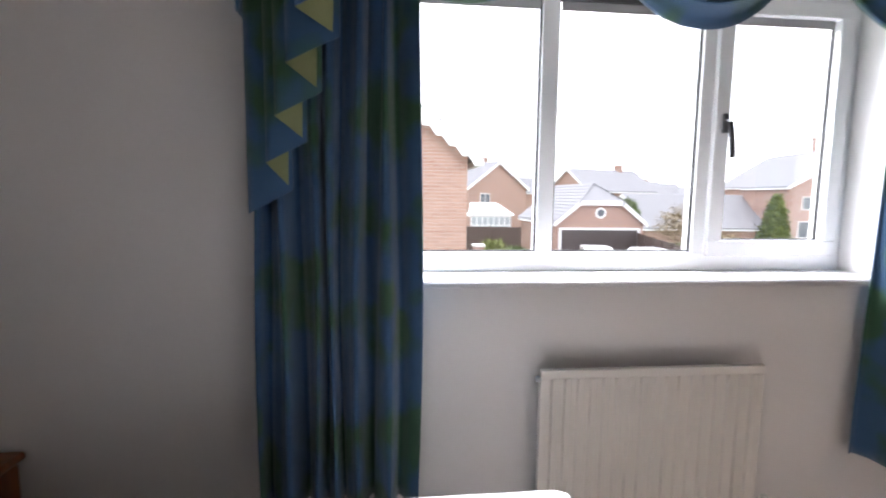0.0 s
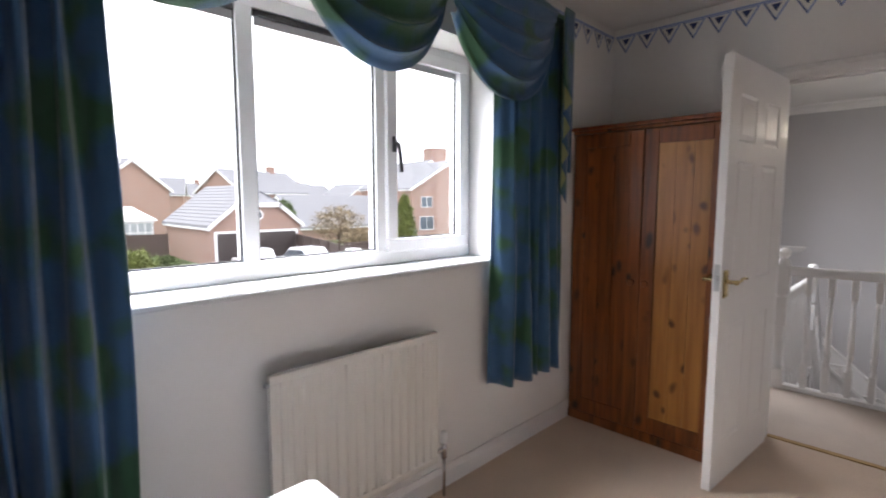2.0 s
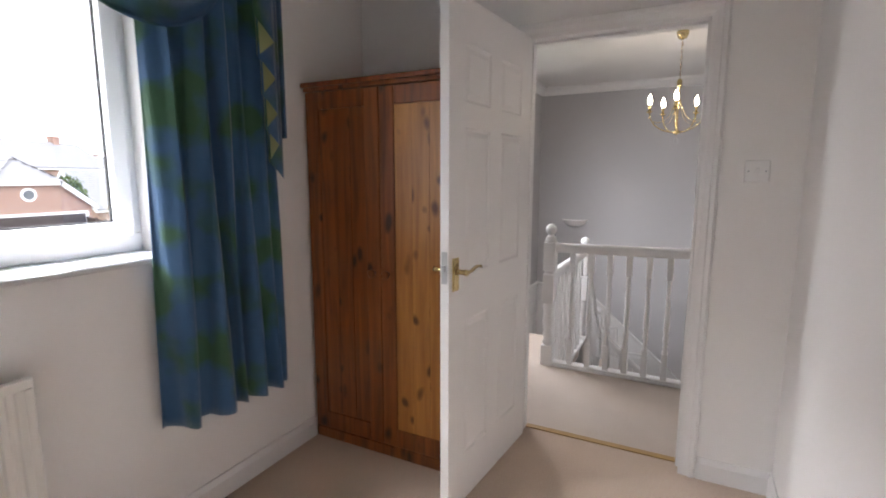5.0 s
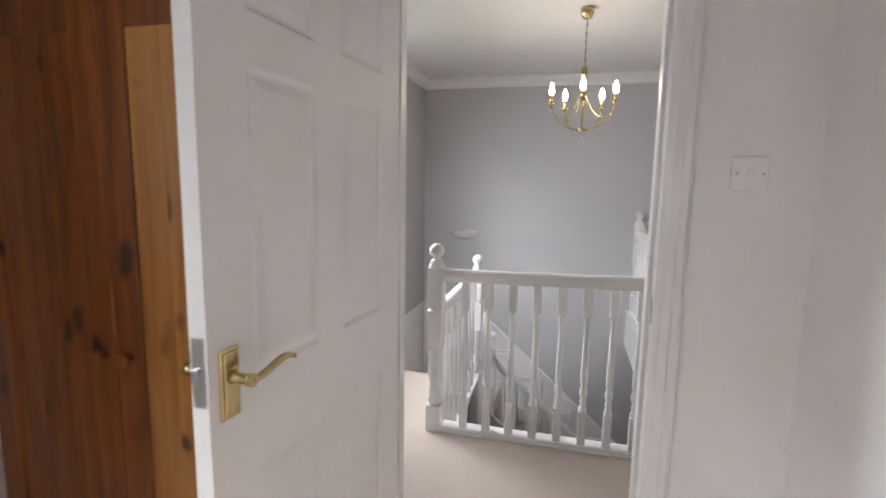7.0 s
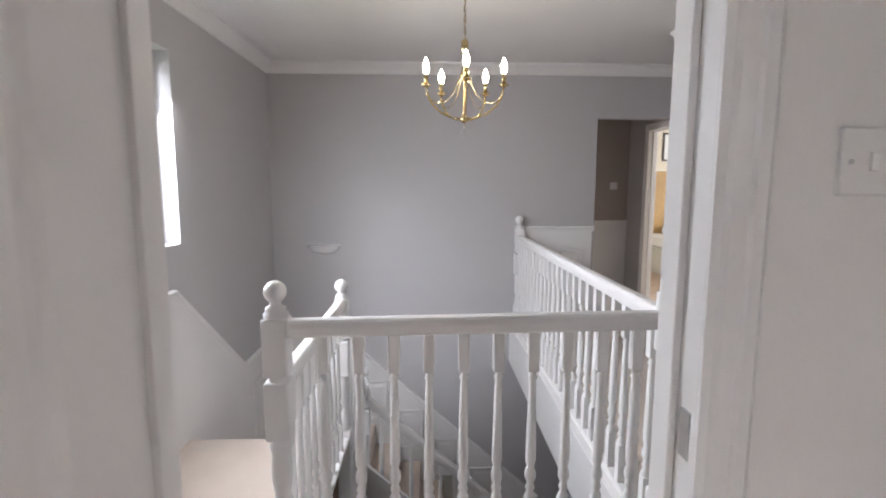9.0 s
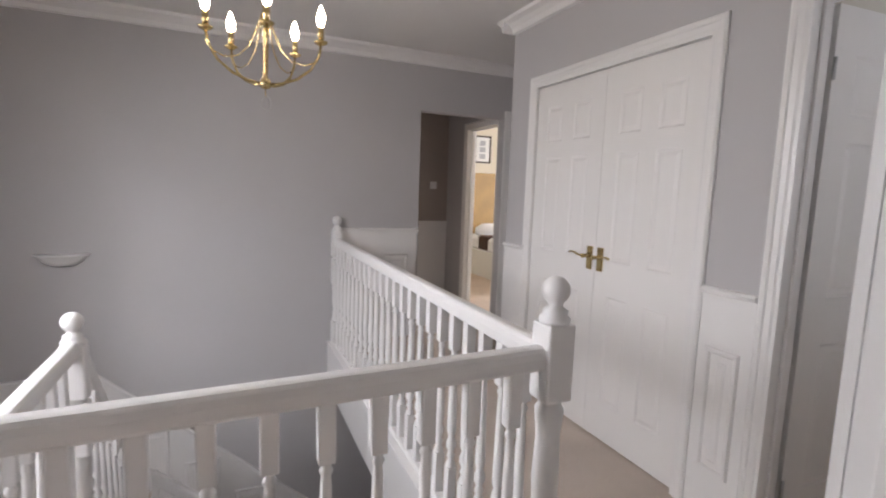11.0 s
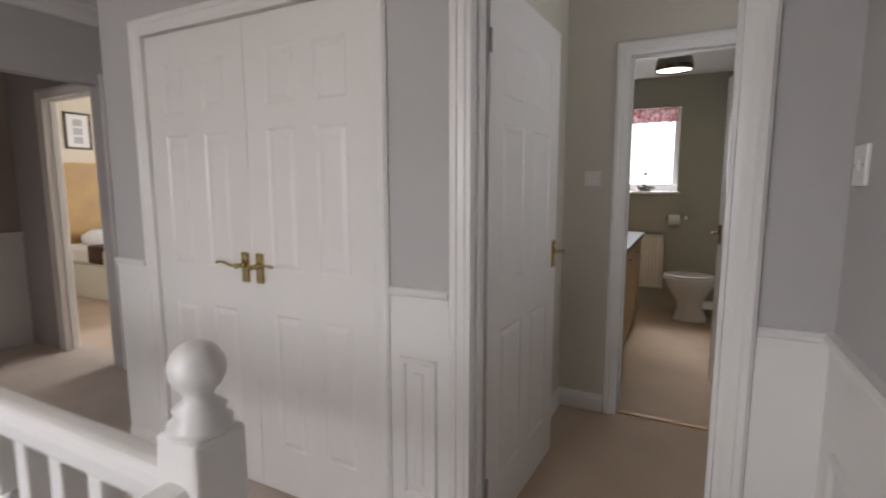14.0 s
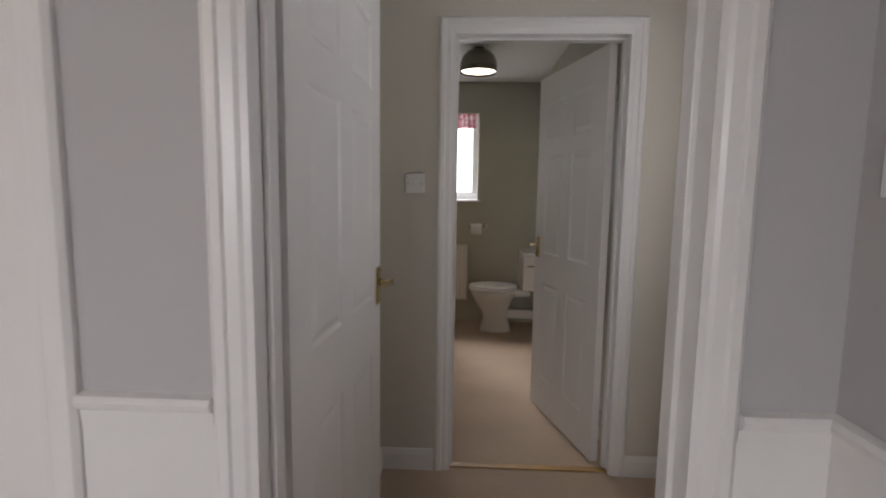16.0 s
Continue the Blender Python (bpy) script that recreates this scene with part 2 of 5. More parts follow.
M_HEADB = material("tan_headboard", (0.42, 0.26, 0.09), 0.5, vary=0.12, scale=5)
M_MAROON = material("maroon_throw", (0.07, 0.035, 0.025), 0.85, vary=0.1)
M_CABLE = material("brown_cable", (0.10, 0.06, 0.04), 0.5)
M_BRICK = brick_material("red_brick", (0.31, 0.165, 0.125), (0.40, 0.24, 0.185), (0.40, 0.36, 0.32))
M_TILE = material("slate_roof", (0.27, 0.27, 0.285), 0.75, vary=0.12, scale=5.0, grain=0.6, grain_scale=8)
M_BARGE = material("white_barge_paint", (0.82, 0.82, 0.82), 0.5, vary=0.02)
M_GDOOR = material("brown_garage_door", (0.055, 0.042, 0.04), 0.55, vary=0.1)
M_FENCE = material("brown_fence", (0.085, 0.06, 0.05), 0.85, vary=0.2, scale=6)
M_TARMAC = material("tarmac", (0.16, 0.15, 0.145), 0.9, vary=0.15, scale=0.4, grain=0.5, grain_scale=30)
M_GRASS = material("lawn", (0.10, 0.14, 0.05), 0.95, vary=0.25, scale=0.5, grain=0.8, grain_scale=18)
M_LEAF = material("green_leaves", (0.085, 0.125, 0.035), 0.8, vary=0.4, scale=3)
M_LEAFY = material("yellow_conifer_leaves", (0.14, 0.17, 0.035), 0.8, vary=0.35, scale=3)
M_LEAFO = material("autumn_leaves", (0.27, 0.21, 0.12), 0.85, vary=0.4, scale=3)
M_BARK = material("bark", (0.07, 0.05, 0.04), 0.9, vary=0.2)
M_CARW = material("white_car_paint", (0.82, 0.82, 0.84), 0.2, vary=0.01, coat=0.6)
M_DARKG = material("dark_window_glass", (0.10, 0.115, 0.13), 0.1, vary=0.1)


# ---- mesh helpers ----
def box(bm, x0, y0, z0, x1, y1, z1, bev=0.0):
    r = bmesh.ops.create_cube(bm, size=1.0)
    vs = r["verts"]
    bmesh.ops.scale(bm, vec=(abs(x1 - x0), abs(y1 - y0), abs(z1 - z0)), verts=vs)
    bmesh.ops.translate(bm, vec=((x0 + x1) / 2, (y0 + y1) / 2, (z0 + z1) / 2), verts=vs)
    if bev:
        es = list({e for v in vs for e in v.link_edges})
        bmesh.ops.bevel(bm, geom=es, offset=bev, segments=2, affect="EDGES", profile=0.5)
    return bm


def boxes(*bs, bev=0.0):
    bm = bmesh.new()
    for b in bs:
        box(bm, *b, bev=bev)
    return bm


def lathe(bm, profile, cx=0.0, cy=0.0, n=16, axis="Z"):
    """profile: (radius, height) rows from bottom to top."""
    rings = []
    for r, h in profile:
        ring = []
        for k in range(n):
            a = 2 * math.pi * k / n
            p = (cx + r * math.cos(a), cy + r * math.sin(a), h)
            if axis == "Y":
                p = (cx + r * math.cos(a), h, cy + r * math.sin(a))
            if axis == "X":
                p = (h, cx + r * math.cos(a), cy + r * math.sin(a))
            ring.append(bm.verts.new(p))
        rings.append(ring)
    for a, b in zip(rings, rings[1:]):
        for k in range(n):
            f = bm.faces.new((a[k], a[(k + 1) % n], b[(k + 1) % n], b[k]))
            f.smooth = True
    bm.faces.new(list(reversed(rings[0])))
    bm.faces.new(rings[-1])
    return bm


def sweep(bm, pts, section, up=(0, 0, 1), smooth=False):
    """Sweeps a closed section of (across, up) rows along points."""
    pts = [Vector(p) for p in pts]
    up = Vector(up)
    rings = []
    for i, p in enumerate(pts):
        d = (pts[min(i + 1, len(pts) - 1)] - pts[max(i - 1, 0)]).normalized()
        side = d.cross(up)
        side.normalize()
        u = side.cross(d).normalized()
        rings.append([bm.verts.new(p + side * a + u * b) for a, b in section])
    n = len(section)
    for a, b in zip(rings, rings[1:]):
        for k in range(n):
            f = bm.faces.new((a[k], a[(k + 1) % n], b[(k + 1) % n], b[k]))
            f.smooth = smooth
    bm.faces.new(list(reversed(rings[0])))
    bm.faces.new(rings[-1])
    return bm


def circle(r, n=8):
    return [(r * math.cos(2 * math.pi * k / n), r * math.sin(2 * math.pi * k / n)) for k in range(n)]


def tube(bm, pts, r, n=8, up=(0, 0, 1)):
    return sweep(bm, pts, circle(r, n), up, True)


def extrude_poly(bm, poly, d):
    """A prism: 3D polygon points pushed along the vector d."""
    a = [bm.verts.new(p) for p in poly]
    b = [bm.verts.new(Vector(p) + Vector(d)) for p in poly]
    bm.faces.new(a)
    bm.faces.new(list(reversed(b)))
    for k in range(len(a)):
        bm.faces.new((a[k], b[k], b[(k + 1) % len(a)], a[(k + 1) % len(a)]))
    return bm


def mesh_of(name, bm, mat):
    bmesh.ops.recalc_face_normals(bm, faces=bm.faces)
    me = bpy.data.meshes.new(name)
    bm.to_mesh(me)
    bm.free()
    me.materials.append(mat)
    return me


def part(name, bm, mat, parent, label=""):
    ob = new(name, mesh_of(name, bm, mat))
    ob.parent = parent
    if label:
        ob["label"] = label
    return ob


def thing(name, m, label, category, group="", kind=""):
    ob = new(name)
    ob.empty_display_size = 0.1
    ob.matrix_world = m
    return tagged(ob, label, category, group, kind)


def single(name, bm, mat, label, category, kind="", m=None, group=""):
    ob = new(name, mesh_of(name, bm, mat))
    if m is not None:
        ob.matrix_world = m
    return tagged(ob, label, category, group, kind)


def structure(name, bm, mat, label, category="wall"):
    return single(name, bm, mat, label, category, "structure")


def again(name, ob, parent, m):
    """Another part on the same mesh."""
    c = new(name, ob.data)
    c.parent = parent
    c.matrix_basis = m
    return c


def soften(ob, width=0.004, segments=2):
    b = ob.modifiers.new("bevel", "BEVEL")
    b.width, b.segments, b.limit_method, b.angle_limit = width, segments, "ANGLE", radians(40)
    return ob


def pierced(axis, a, b, u0, u1, z0, z1, holes=()):
    """One connected wall: thickness a..b along the axis, u along it, z up, with holes (u0, z0, u1, z1) right through."""
    us = sorted({u0, u1, *[h[0] for h in holes], *[h[2] for h in holes]})
    zs = sorted({z0, z1, *[h[1] for h in holes], *[h[3] for h in holes]})
    us, zs = [u for u in us if u0 <= u <= u1], [z for z in zs if z0 <= z <= z1]
    def solid(i, j):
        if not (0 <= i < len(us) - 1 and 0 <= j < len(zs) - 1):
            return False
        u, z = (us[i] + us[i + 1]) / 2, (zs[j] + zs[j + 1]) / 2
        return not any(h[0] < u < h[2] and h[1] < z < h[3] for h in holes)
    bm = bmesh.new()
    def quad(*ps):
        bm.faces.new([bm.verts.new((t, u, z) if axis == "x" else (u, t, z)) for t, u, z in ps])
    for i in range(len(us) - 1):
        for j in range(len(zs) - 1):
            if not solid(i, j):
                continue
            p, q, r, s = us[i], us[i + 1], zs[j], zs[j + 1]
            quad((a, p, r), (a, q, r), (a, q, s), (a, p, s))
            quad((b, p, r), (b, q, r), (b, q, s), (b, p, s))
            for di, dj, e0, e1 in ((-1, 0, (p, r), (p, s)), (1, 0, (q, r), (q, s)), (0, -1, (p, r), (q, r)), (0, 1, (p, s), (q, s))):
                if not solid(i + di, j + dj):
                    quad((a, *e0), (a, *e1), (b, *e1), (b, *e0))
    bmesh.ops.remove_doubles(bm, verts=bm.verts, dist=0.0005)
    return bm


# ---- large structure ----
CEIL = 2.45
BW = 1.95          # bedroom window wall, inner face
XD, XL = 5.10, 5.215   # bedroom door wall: bedroom face, landing face
YC = -1.234        # cupboard wall
XF = 9.11          # far wall of the landing
YL = 2.07          # outer wall of the landing
YB = -2.66         # bathroom door wall
DO0, DO1, DH = 0.240, 0.997, 1.975   # bedroom door opening
LOW = -2.62        # ground floor

structure("floor_bedroom", boxes((-0.2, -0.25, -0.15, 5.2, 1.95, 0)), M_CARPET, "beige fitted carpet on the bedroom floor", "carpet")
for nm, b in (("floor_landing", (5.2, -0.20, -0.15, 6.19, 2.07, 0)), ("floor_corridor", (5.2, -1.30, -0.15, XF, -0.20, 0)), ("floor_recess", (8.04, -2.02, -0.15, XF, -1.30, 0)), ("floor_passage", (XF, -2.02, -0.15, 10.7, -0.9, 0))):
    structure(nm, boxes(b), M_CARPETL, "beige fitted carpet on the landing and corridor", "carpet")
structure("floor_lobby", boxes((4.7, -2.70, -0.15, 6.25, -1.30, 0)), M_CARPETB, "beige carpet in the small lobby", "carpet")
structure("floor_bathroom", boxes((5.0, -5.5, -0.15, 7.2, -2.70, 0)), M_CARPETB, "beige carpet in the bathroom", "carpet")
structure("floor_back_bedroom", boxes((8.2, -5.2, -0.15, 12.5, -2.02, 0)), M_CARPET, "beige carpet in the back bedroom", "carpet")
structure("floor_downstairs", boxes((5.2, -2.2, LOW - 0.1, 9.3, 2.1, LOW)), M_WOODF, "oak-coloured wooden floor of the hall downstairs", "floor")

W0, W1, WZ0, WZ1 = 2.10, 3.915, 1.040, 2.085
structure("wall_window", pierced("y", BW, 2.30, -0.3, XD, -0.15, 2.55, [(W0, WZ0, W1, WZ1)]), M_BEDWALL, "off-white painted bedroom wall with a wide window")
structure("wall_bed", boxes((-0.3, -0.25, -0.15, -0.2, BW, 2.55)), M_BEDWALL, "off-white painted bedroom end wall")
structure("wall_side", boxes((-0.3, -0.25, -0.15, XD, -0.118, 2.55)), M_BEDWALL, "off-white painted bedroom side wall")
structure("wall_door", pierced("x", XD, XD + 0.05, -0.25, 2.30, -0.15, 2.55, [(DO0 - 0.03, -0.15, DO1 + 0.03, DH + 0.03)]), M_BEDWALL, "off-white painted bedroom wall round the doorway")
structure("wall_landing_west", pierced("x", XD + 0.05, XL, YC - 0.1, 2.30, -0.15, 2.55, [(DO0 - 0.03, -0.15, DO1 + 0.03, DH + 0.03)]), M_GREY, "pale grey painted landing wall round the bedroom doorway")
LW0, LW1, LZ0, LZ1 = 6.35, 7.4, 1.0, 2.1
structure("wall_landing_outer", pierced("y", YL, 2.30, XL, XF + 0.1, LOW, 2.55, [(LW0, LZ0, LW1, LZ1)]), M_GREY, "pale grey painted outer wall of the stairwell")
structure("wall_landing_far", pierced("x", XF, XF + 0.1, -2.02, YL, LOW, 2.55, [(-1.80, -0.03, -0.976, 1.98)]), M_GREY, "pale grey painted far wall of the landing with an open passage")
structure("wall_cupboard", pierced("y", YC - 0.06, YC, XL, 8.04, 0, 2.55, [(6.50, 0, 7.76, 1.99), (5.42, 0, 6.172, 2.01)]), M_GREY, "pale grey landing wall round the cupboard and lobby doorway")
structure("wall_cupboard_back", boxes((6.25, -2.0, 0, 8.04, -1.95, 2.55), (7.98, -1.95, 0, 8.04, YC - 0.06, 2.55)), M_GREY, "plain grey side and back of the built-in cupboard")
structure("wall_lobby_east", boxes((6.19, YB, 0, 6.25, YC - 0.06, 2.55)), M_LOBBY, "pale warm-grey painted lobby wall")
# the hole is an unseen opening added for the lobby's fill lamp
structure("wall_lobby_west", pierced("x", 4.6, 4.7, YB, YC - 0.06, 0, 2.55, [(-2.35, 1.0, -1.65, 2.0)]), M_LOBBY, "pale warm-grey painted lobby wall")
structure("wall_lobby_return", boxes((4.7, YC - 0.10, 0, 5.42, YC - 0.06, 2.55)), M_LOBBY, "pale warm-grey painted lobby wall")
structure("wall_lobby_south", pierced("y", YB - 0.05, YB, 4.6, 7.2, 0, 2.55, [(5.08, 0, 5.885, 2.015)]), M_LOBBY, "pale warm-grey lobby wall round the bathroom doorway")
BY = -5.42
structure("wall_bathroom_west", boxes((5.0, BY, 0, 5.06, YB - 0.10, 2.55)), M_SAGE, "sage grey painted bathroom wall")
structure("wall_bathroom_east", boxes((7.0, BY, 0, 7.1, YB - 0.10, 2.55)), M_SAGE, "sage grey painted bathroom wall")
structure("wall_bathroom_south", pierced("y", BY - 0.25, BY, 5.0, 7.1, 0, 2.55, [(5.67, 1.23, 6.55, 2.10)]), M_SAGE, "sage grey painted bathroom wall with a window")
structure("wall_bathroom_north", pierced("y", YB - 0.10, YB - 0.05, 5.0, 7.1, 0, 2.55, [(5.08, 0, 5.885, 2.015)]), M_SAGE, "sage grey painted bathroom wall round the doorway")
PY = -1.84
structure("wall_passage", boxes((10.45, -2.0, 0.93, 10.55, -0.9, 2.55), (XF + 0.1, -0.9, 0, 10.55, -0.85, 2.55)), M_TAUPE, "darker taupe painted wall of the passage")
structure("wall_passage_dado", boxes((10.435, -2.0, 0, 10.55, -0.9, 0.92), (10.425, -2.0, 0.90, 10.45, -0.9, 0.94)), M_TRIM, "white painted lower wall of the passage with a dado", "wall")
structure("wall_passage_door", boxes((XF + 0.1, PY - 0.1, 0, 9.25, PY, 2.55), (9.96, PY - 0.1, 0, 10.45, PY, 2.55), (9.25, PY - 0.1, 1.99, 9.96, PY, 2.55), (8.04, -2.02, 0, 9.25, -1.96, 2.55)), M_GREY, "grey wall with the back bedroom doorway")
structure("wall_back_bedroom", boxes((12.3, -5.2, 0, 12.4, -1.85, 2.55), (8.2, -5.3, 0, 9.0, -5.2, 2.55), (10.4, -5.3, 0, 12.4, -5.2, 2.55), (9.0, -5.3, 0, 10.4, -5.2, 0.95), (9.0, -5.3, 2.05, 10.4, -5.2, 2.55), (10.55, -1.95, 0, 12.4, -1.85, 2.55), (8.1, -5.2, 0, 8.2, -2.02, 2.55)), M_CREAM, "cream painted back bedroom walls")
structure("wall_downstairs", boxes((5.2, -2.3, LOW, 9.25, -2.2, -0.15), (5.1, -2.2, LOW, 5.2, 2.1, -0.15), (XF, -2.2, LOW, XF + 0.1, -0.976, -0.15)), M_GREY, "plain grey walls of the hall downstairs")
structure("ceiling_bedroom", boxes((-0.3, -0.25, CEIL, XD, BW, CEIL + 0.1)), M_CEIL, "white textured bedroom ceiling", "ceiling")
structure("ceiling_landing", boxes((XL, YC, CEIL, XF, YL, CEIL + 0.1), (8.04, -2.02, CEIL, 12.4, YC, CEIL + 0.1), (XF + 0.1, YC, CEIL, 10.55, -0.85, CEIL + 0.1)), M_CEIL, "white textured landing ceiling", "ceiling")
structure("ceiling_lobby", boxes((4.7, YB, CEIL, 6.19, YC - 0.06, CEIL + 0.1)), M_CEIL, "white lobby ceiling", "ceiling")
structure("ceiling_bathroom", boxes((5.06, BY, CEIL - 0.05, 7.0, YB - 0.1, CEIL + 0.1)), M_CEIL, "white textured bathroom ceiling", "ceiling")
structure("ceiling_back_bedroom", boxes((8.2, -5.2, CEIL, 12.3, -2.02, CEIL + 0.1)), M_CEIL, "white back bedroom ceiling", "ceiling")
# unseen slab added above the ceilings, stops sky light entering over the walls
structure("sky_block_slab", boxes((-0.6, -6.0, CEIL + 0.12, 13.0, 2.31, CEIL + 0.3)), M_TILE, "unseen flat slab added over the ceilings to keep sky light out", "roof")

# coving round the landing
cov = [(0, 0), (0.09, 0), (0.085, -0.02), (0.055, -0.035), (0.03, -0.06), (0.02, -0.088), (0, -0.095)]
def coving(name, p, q):
    bm = bmesh.new()
    sweep(bm, [p, q], cov)
    structure(name, bm, M_TRIM, "white plaster coving along the ceiling", "coving")
coving("coving", (XL, YL, CEIL), (XF, YL, CEIL))
coving("coving", (XF, YL, CEIL), (XF, -1.96, CEIL))
coving("coving", (8.04, YC, CEIL), (XL, YC, CEIL))
coving("coving", (XL, YC, CEIL), (XL, YL, CEIL))
coving("coving", (8.04, -1.96, CEIL), (8.04, YC + 0.09, CEIL))

# skirting, architraves and dados
SK = [(0, 0), (0.016, 0), (0.016, 0.075), (0.010, 0.09), (0.006, 0.10), (0, 0.10)]
def skirting(p, q, name="baseboard"):
    bm = bmesh.new()
    sweep(bm, [p, q], SK)
    return structure(name, bm, M_TRIM, "white painted moulded skirting board", "skirting")
skirting((-0.2, BW, 0), (XD, BW, 0))
skirting((XD, DO0 - 0.072, 0), (XD, -0.118, 0))
skirting((XD, -0.118, 0), (-0.2, -0.118, 0))
skirting((XD, BW, 0), (XD, 1.09, 0))
skirting((6.19, YC - 0.06, 0), (6.19, YB, 0))
skirting((6.19, YB, 0), (5.935, YB, 0))
skirting((5.06, YB, 0), (4.7, YB, 0))
skirting((XL, YC, 0), (XL, 0.17, 0))
skirting((8.04, YC, 0), (7.81, YC, 0))

ARC = [(0, 0), (0.070, 0), (0.070, 0.012), (0.060, 0.020), (0.045, 0.020), (0.040, 0.015), (0.020, 0.013), (0.012, 0.009), (0, 0.007)]
def architrave(name, parent_m, w, h):
    """A doorway's moulded frame in the local xz plane, facing -y, opening from x 0 to w."""
    bm = bmesh.new()
    path_rows = []
    for across, out in ARC:
        path_rows.append([(-across, 0.0, -out), (-across, h + across, -out), (w + across, h + across, -out), (w + across, 0.0, -out)])
    vs = [[bm.verts.new((x, y, z)) for x, z, y in row] for row in path_rows]
    n = len(vs)
    for i in range(n):
        for k in range(3):
            bm.faces.new((vs[i][k], vs[i][k + 1], vs[(i + 1) % n][k + 1], vs[(i + 1) % n][k]))
    for k in (0, 3):
        bm.faces.new([vs[i][k] for i in range(n)])
    ob = structure(name, bm, M_TRIM, "white moulded door architrave", "architrave")
    ob.matrix_world = parent_m
    return ob


def lining(name, m, w, h, d):
    """Door lining with stops, local: opening x 0..w, depth y 0..d."""
    t = 0.028
    ob = thing(name, m, "white painted door lining with stops", "door frame", kind="structure")
    a, b = d * 0.42, d * 0.85
    for x in (-t, w):
        part("jamb", boxes((x, 0, 0, x + t, d, h + t), bev=0.002), M_TRIM, ob)
    part("head", boxes((0, 0, h, w, d, h + t), bev=0.002), M_TRIM, ob)
    for x in (0, w - 0.012):
        part("stop", boxes((x, a, 0, x + 0.012, b, h), bev=0.002), M_TRIM, ob)
    part("stop", boxes((0.012, a, h - 0.012, w - 0.012, b, h), bev=0.002), M_TRIM, ob)
    return ob


# bedroom doorway: local x runs along -y, local -y faces the bedroom (-x)
mbed = Matrix.Translation((XD, DO1, 0)) @ Matrix.Rotation(radians(-90), 4, "Z")
architrave("trim", mbed, DO1 - DO0, DH)
lining("doorway_bedroom", mbed, DO1 - DO0, DH, XL - XD)
architrave("trim", Matrix.Translation((XL, DO0, 0)) @ Matrix.Rotation(radians(90), 4, "Z"), DO1 - DO0, DH)
# lobby doorway, seen from the landing: facing +y
mlob = Matrix.Translation((6.148, YC, 0)) @ Matrix.Rotation(radians(180), 4, "Z")
architrave("trim", mlob, 6.148 - 5.442, 1.985)
lining("doorway_lobby", mlob, 6.148 - 5.442, 1.985, 0.10)
mcup = Matrix.Translation((7.735, YC, 0)) @ Matrix.Rotation(radians(180), 4, "Z")
architrave("trim", mcup, 7.735 - 6.52, 1.96)
lining("doorway_cupboard", mcup, 7.735 - 6.52, 1.96, 0.06)
mbath = Matrix.Translation((5.855, YB, 0)) @ Matrix.Rotation(radians(180), 4, "Z")
architrave("trim", mbath, 5.855 - 5.112, 1.985)
lining("doorway_bathroom", mbath, 5.855 - 5.112, 1.985, 0.10)
mback = Matrix.Translation((9.93, PY, 0)) @ Matrix.Rotation(radians(180), 4, "Z")
architrave("trim", mback, 0.65, 1.96)
lining("doorway_back_bedroom", mback, 0.65, 1.96, 0.10)
structure("trim", boxes((XF - 0.02, -1.92, 0, XF, -1.80, 2.05), bev=0.005), M_TRIM, "white trim strip beside the passage", "trim")
structure("threshold", boxes((5.085, YB - 0.05, 0, 5.885, YB - 0.015, 0.008)), M_HEADB, "dull brass threshold strip at the bathroom door", "threshold")
structure("threshold", boxes((5.18, DO0, 0, 5.215, DO1, 0.006)), M_HEADB, "dull brass threshold strip at the bedroom door", "threshold")

DADO = [(0, -0.035), (0.010, -0.035), (0.012, -0.012), (0.022, -0.006), (0.026, 0.006), (0.020, 0.014), (0.0, 0.016)]
def dado(pts):
    bm = bmesh.new()
    sweep(bm, pts, DADO)
    return structure("trim", bm, M_TRIM, "white moulded dado rail", "dado rail")


def frame_ring(bm, m, x0, z0, x1, z1):
    """A raised moulded panel in the local xz plane, facing -y."""
    prof = [(0.0, 0.0), (0.006, -0.012), (0.018, -0.010), (0.026, -0.002), (0.05, -0.004), (0.06, -0.009)]
    prev = None
    for ins, y in prof:
        ring = [bm.verts.new(m @ Vector((x, y, z))) for x, z in ((x0 + ins, z0 + ins), (x1 - ins, z0 + ins), (x1 - ins, z1 - ins), (x0 + ins, z1 - ins))]
        if prev:
            for k in range(4):
                bm.faces.new((prev[k], prev[(k + 1) % 4], ring[(k + 1) % 4], ring[k]))
        prev = ring
    bm.faces.new(prev)


def wainscot(name, m, length, h0, h1, panels):
    """White panelled lower wall, local x along the wall, facing -y; top rises or falls from h0 to h1."""
    bm = bmesh.new()
    extrude_poly(bm, [(0, 0, min(h0, h1) - 1.05 if h0 != h1 else 0), (length, 0, min(h0, h1) - 1.05 if h0 != h1 else 0), (length, 0, h1), (0, 0, h0)], (0, -0.008, 0))
    mm = Matrix.Translation((0, -0.0085, 0))
    for x0, z0, x1, z1 in panels:
        frame_ring(bm, mm, x0, z0, x1, z1)
    ob = structure(name, bm, M_TRIM, "white painted panelled lower wall", "wainscot")
    ob.matrix_world = m
    return ob


def facing(x, y, z, deg):
    return Matrix.Translation((x, y, z)) @ Matrix.Rotation(radians(deg), 4, "Z")


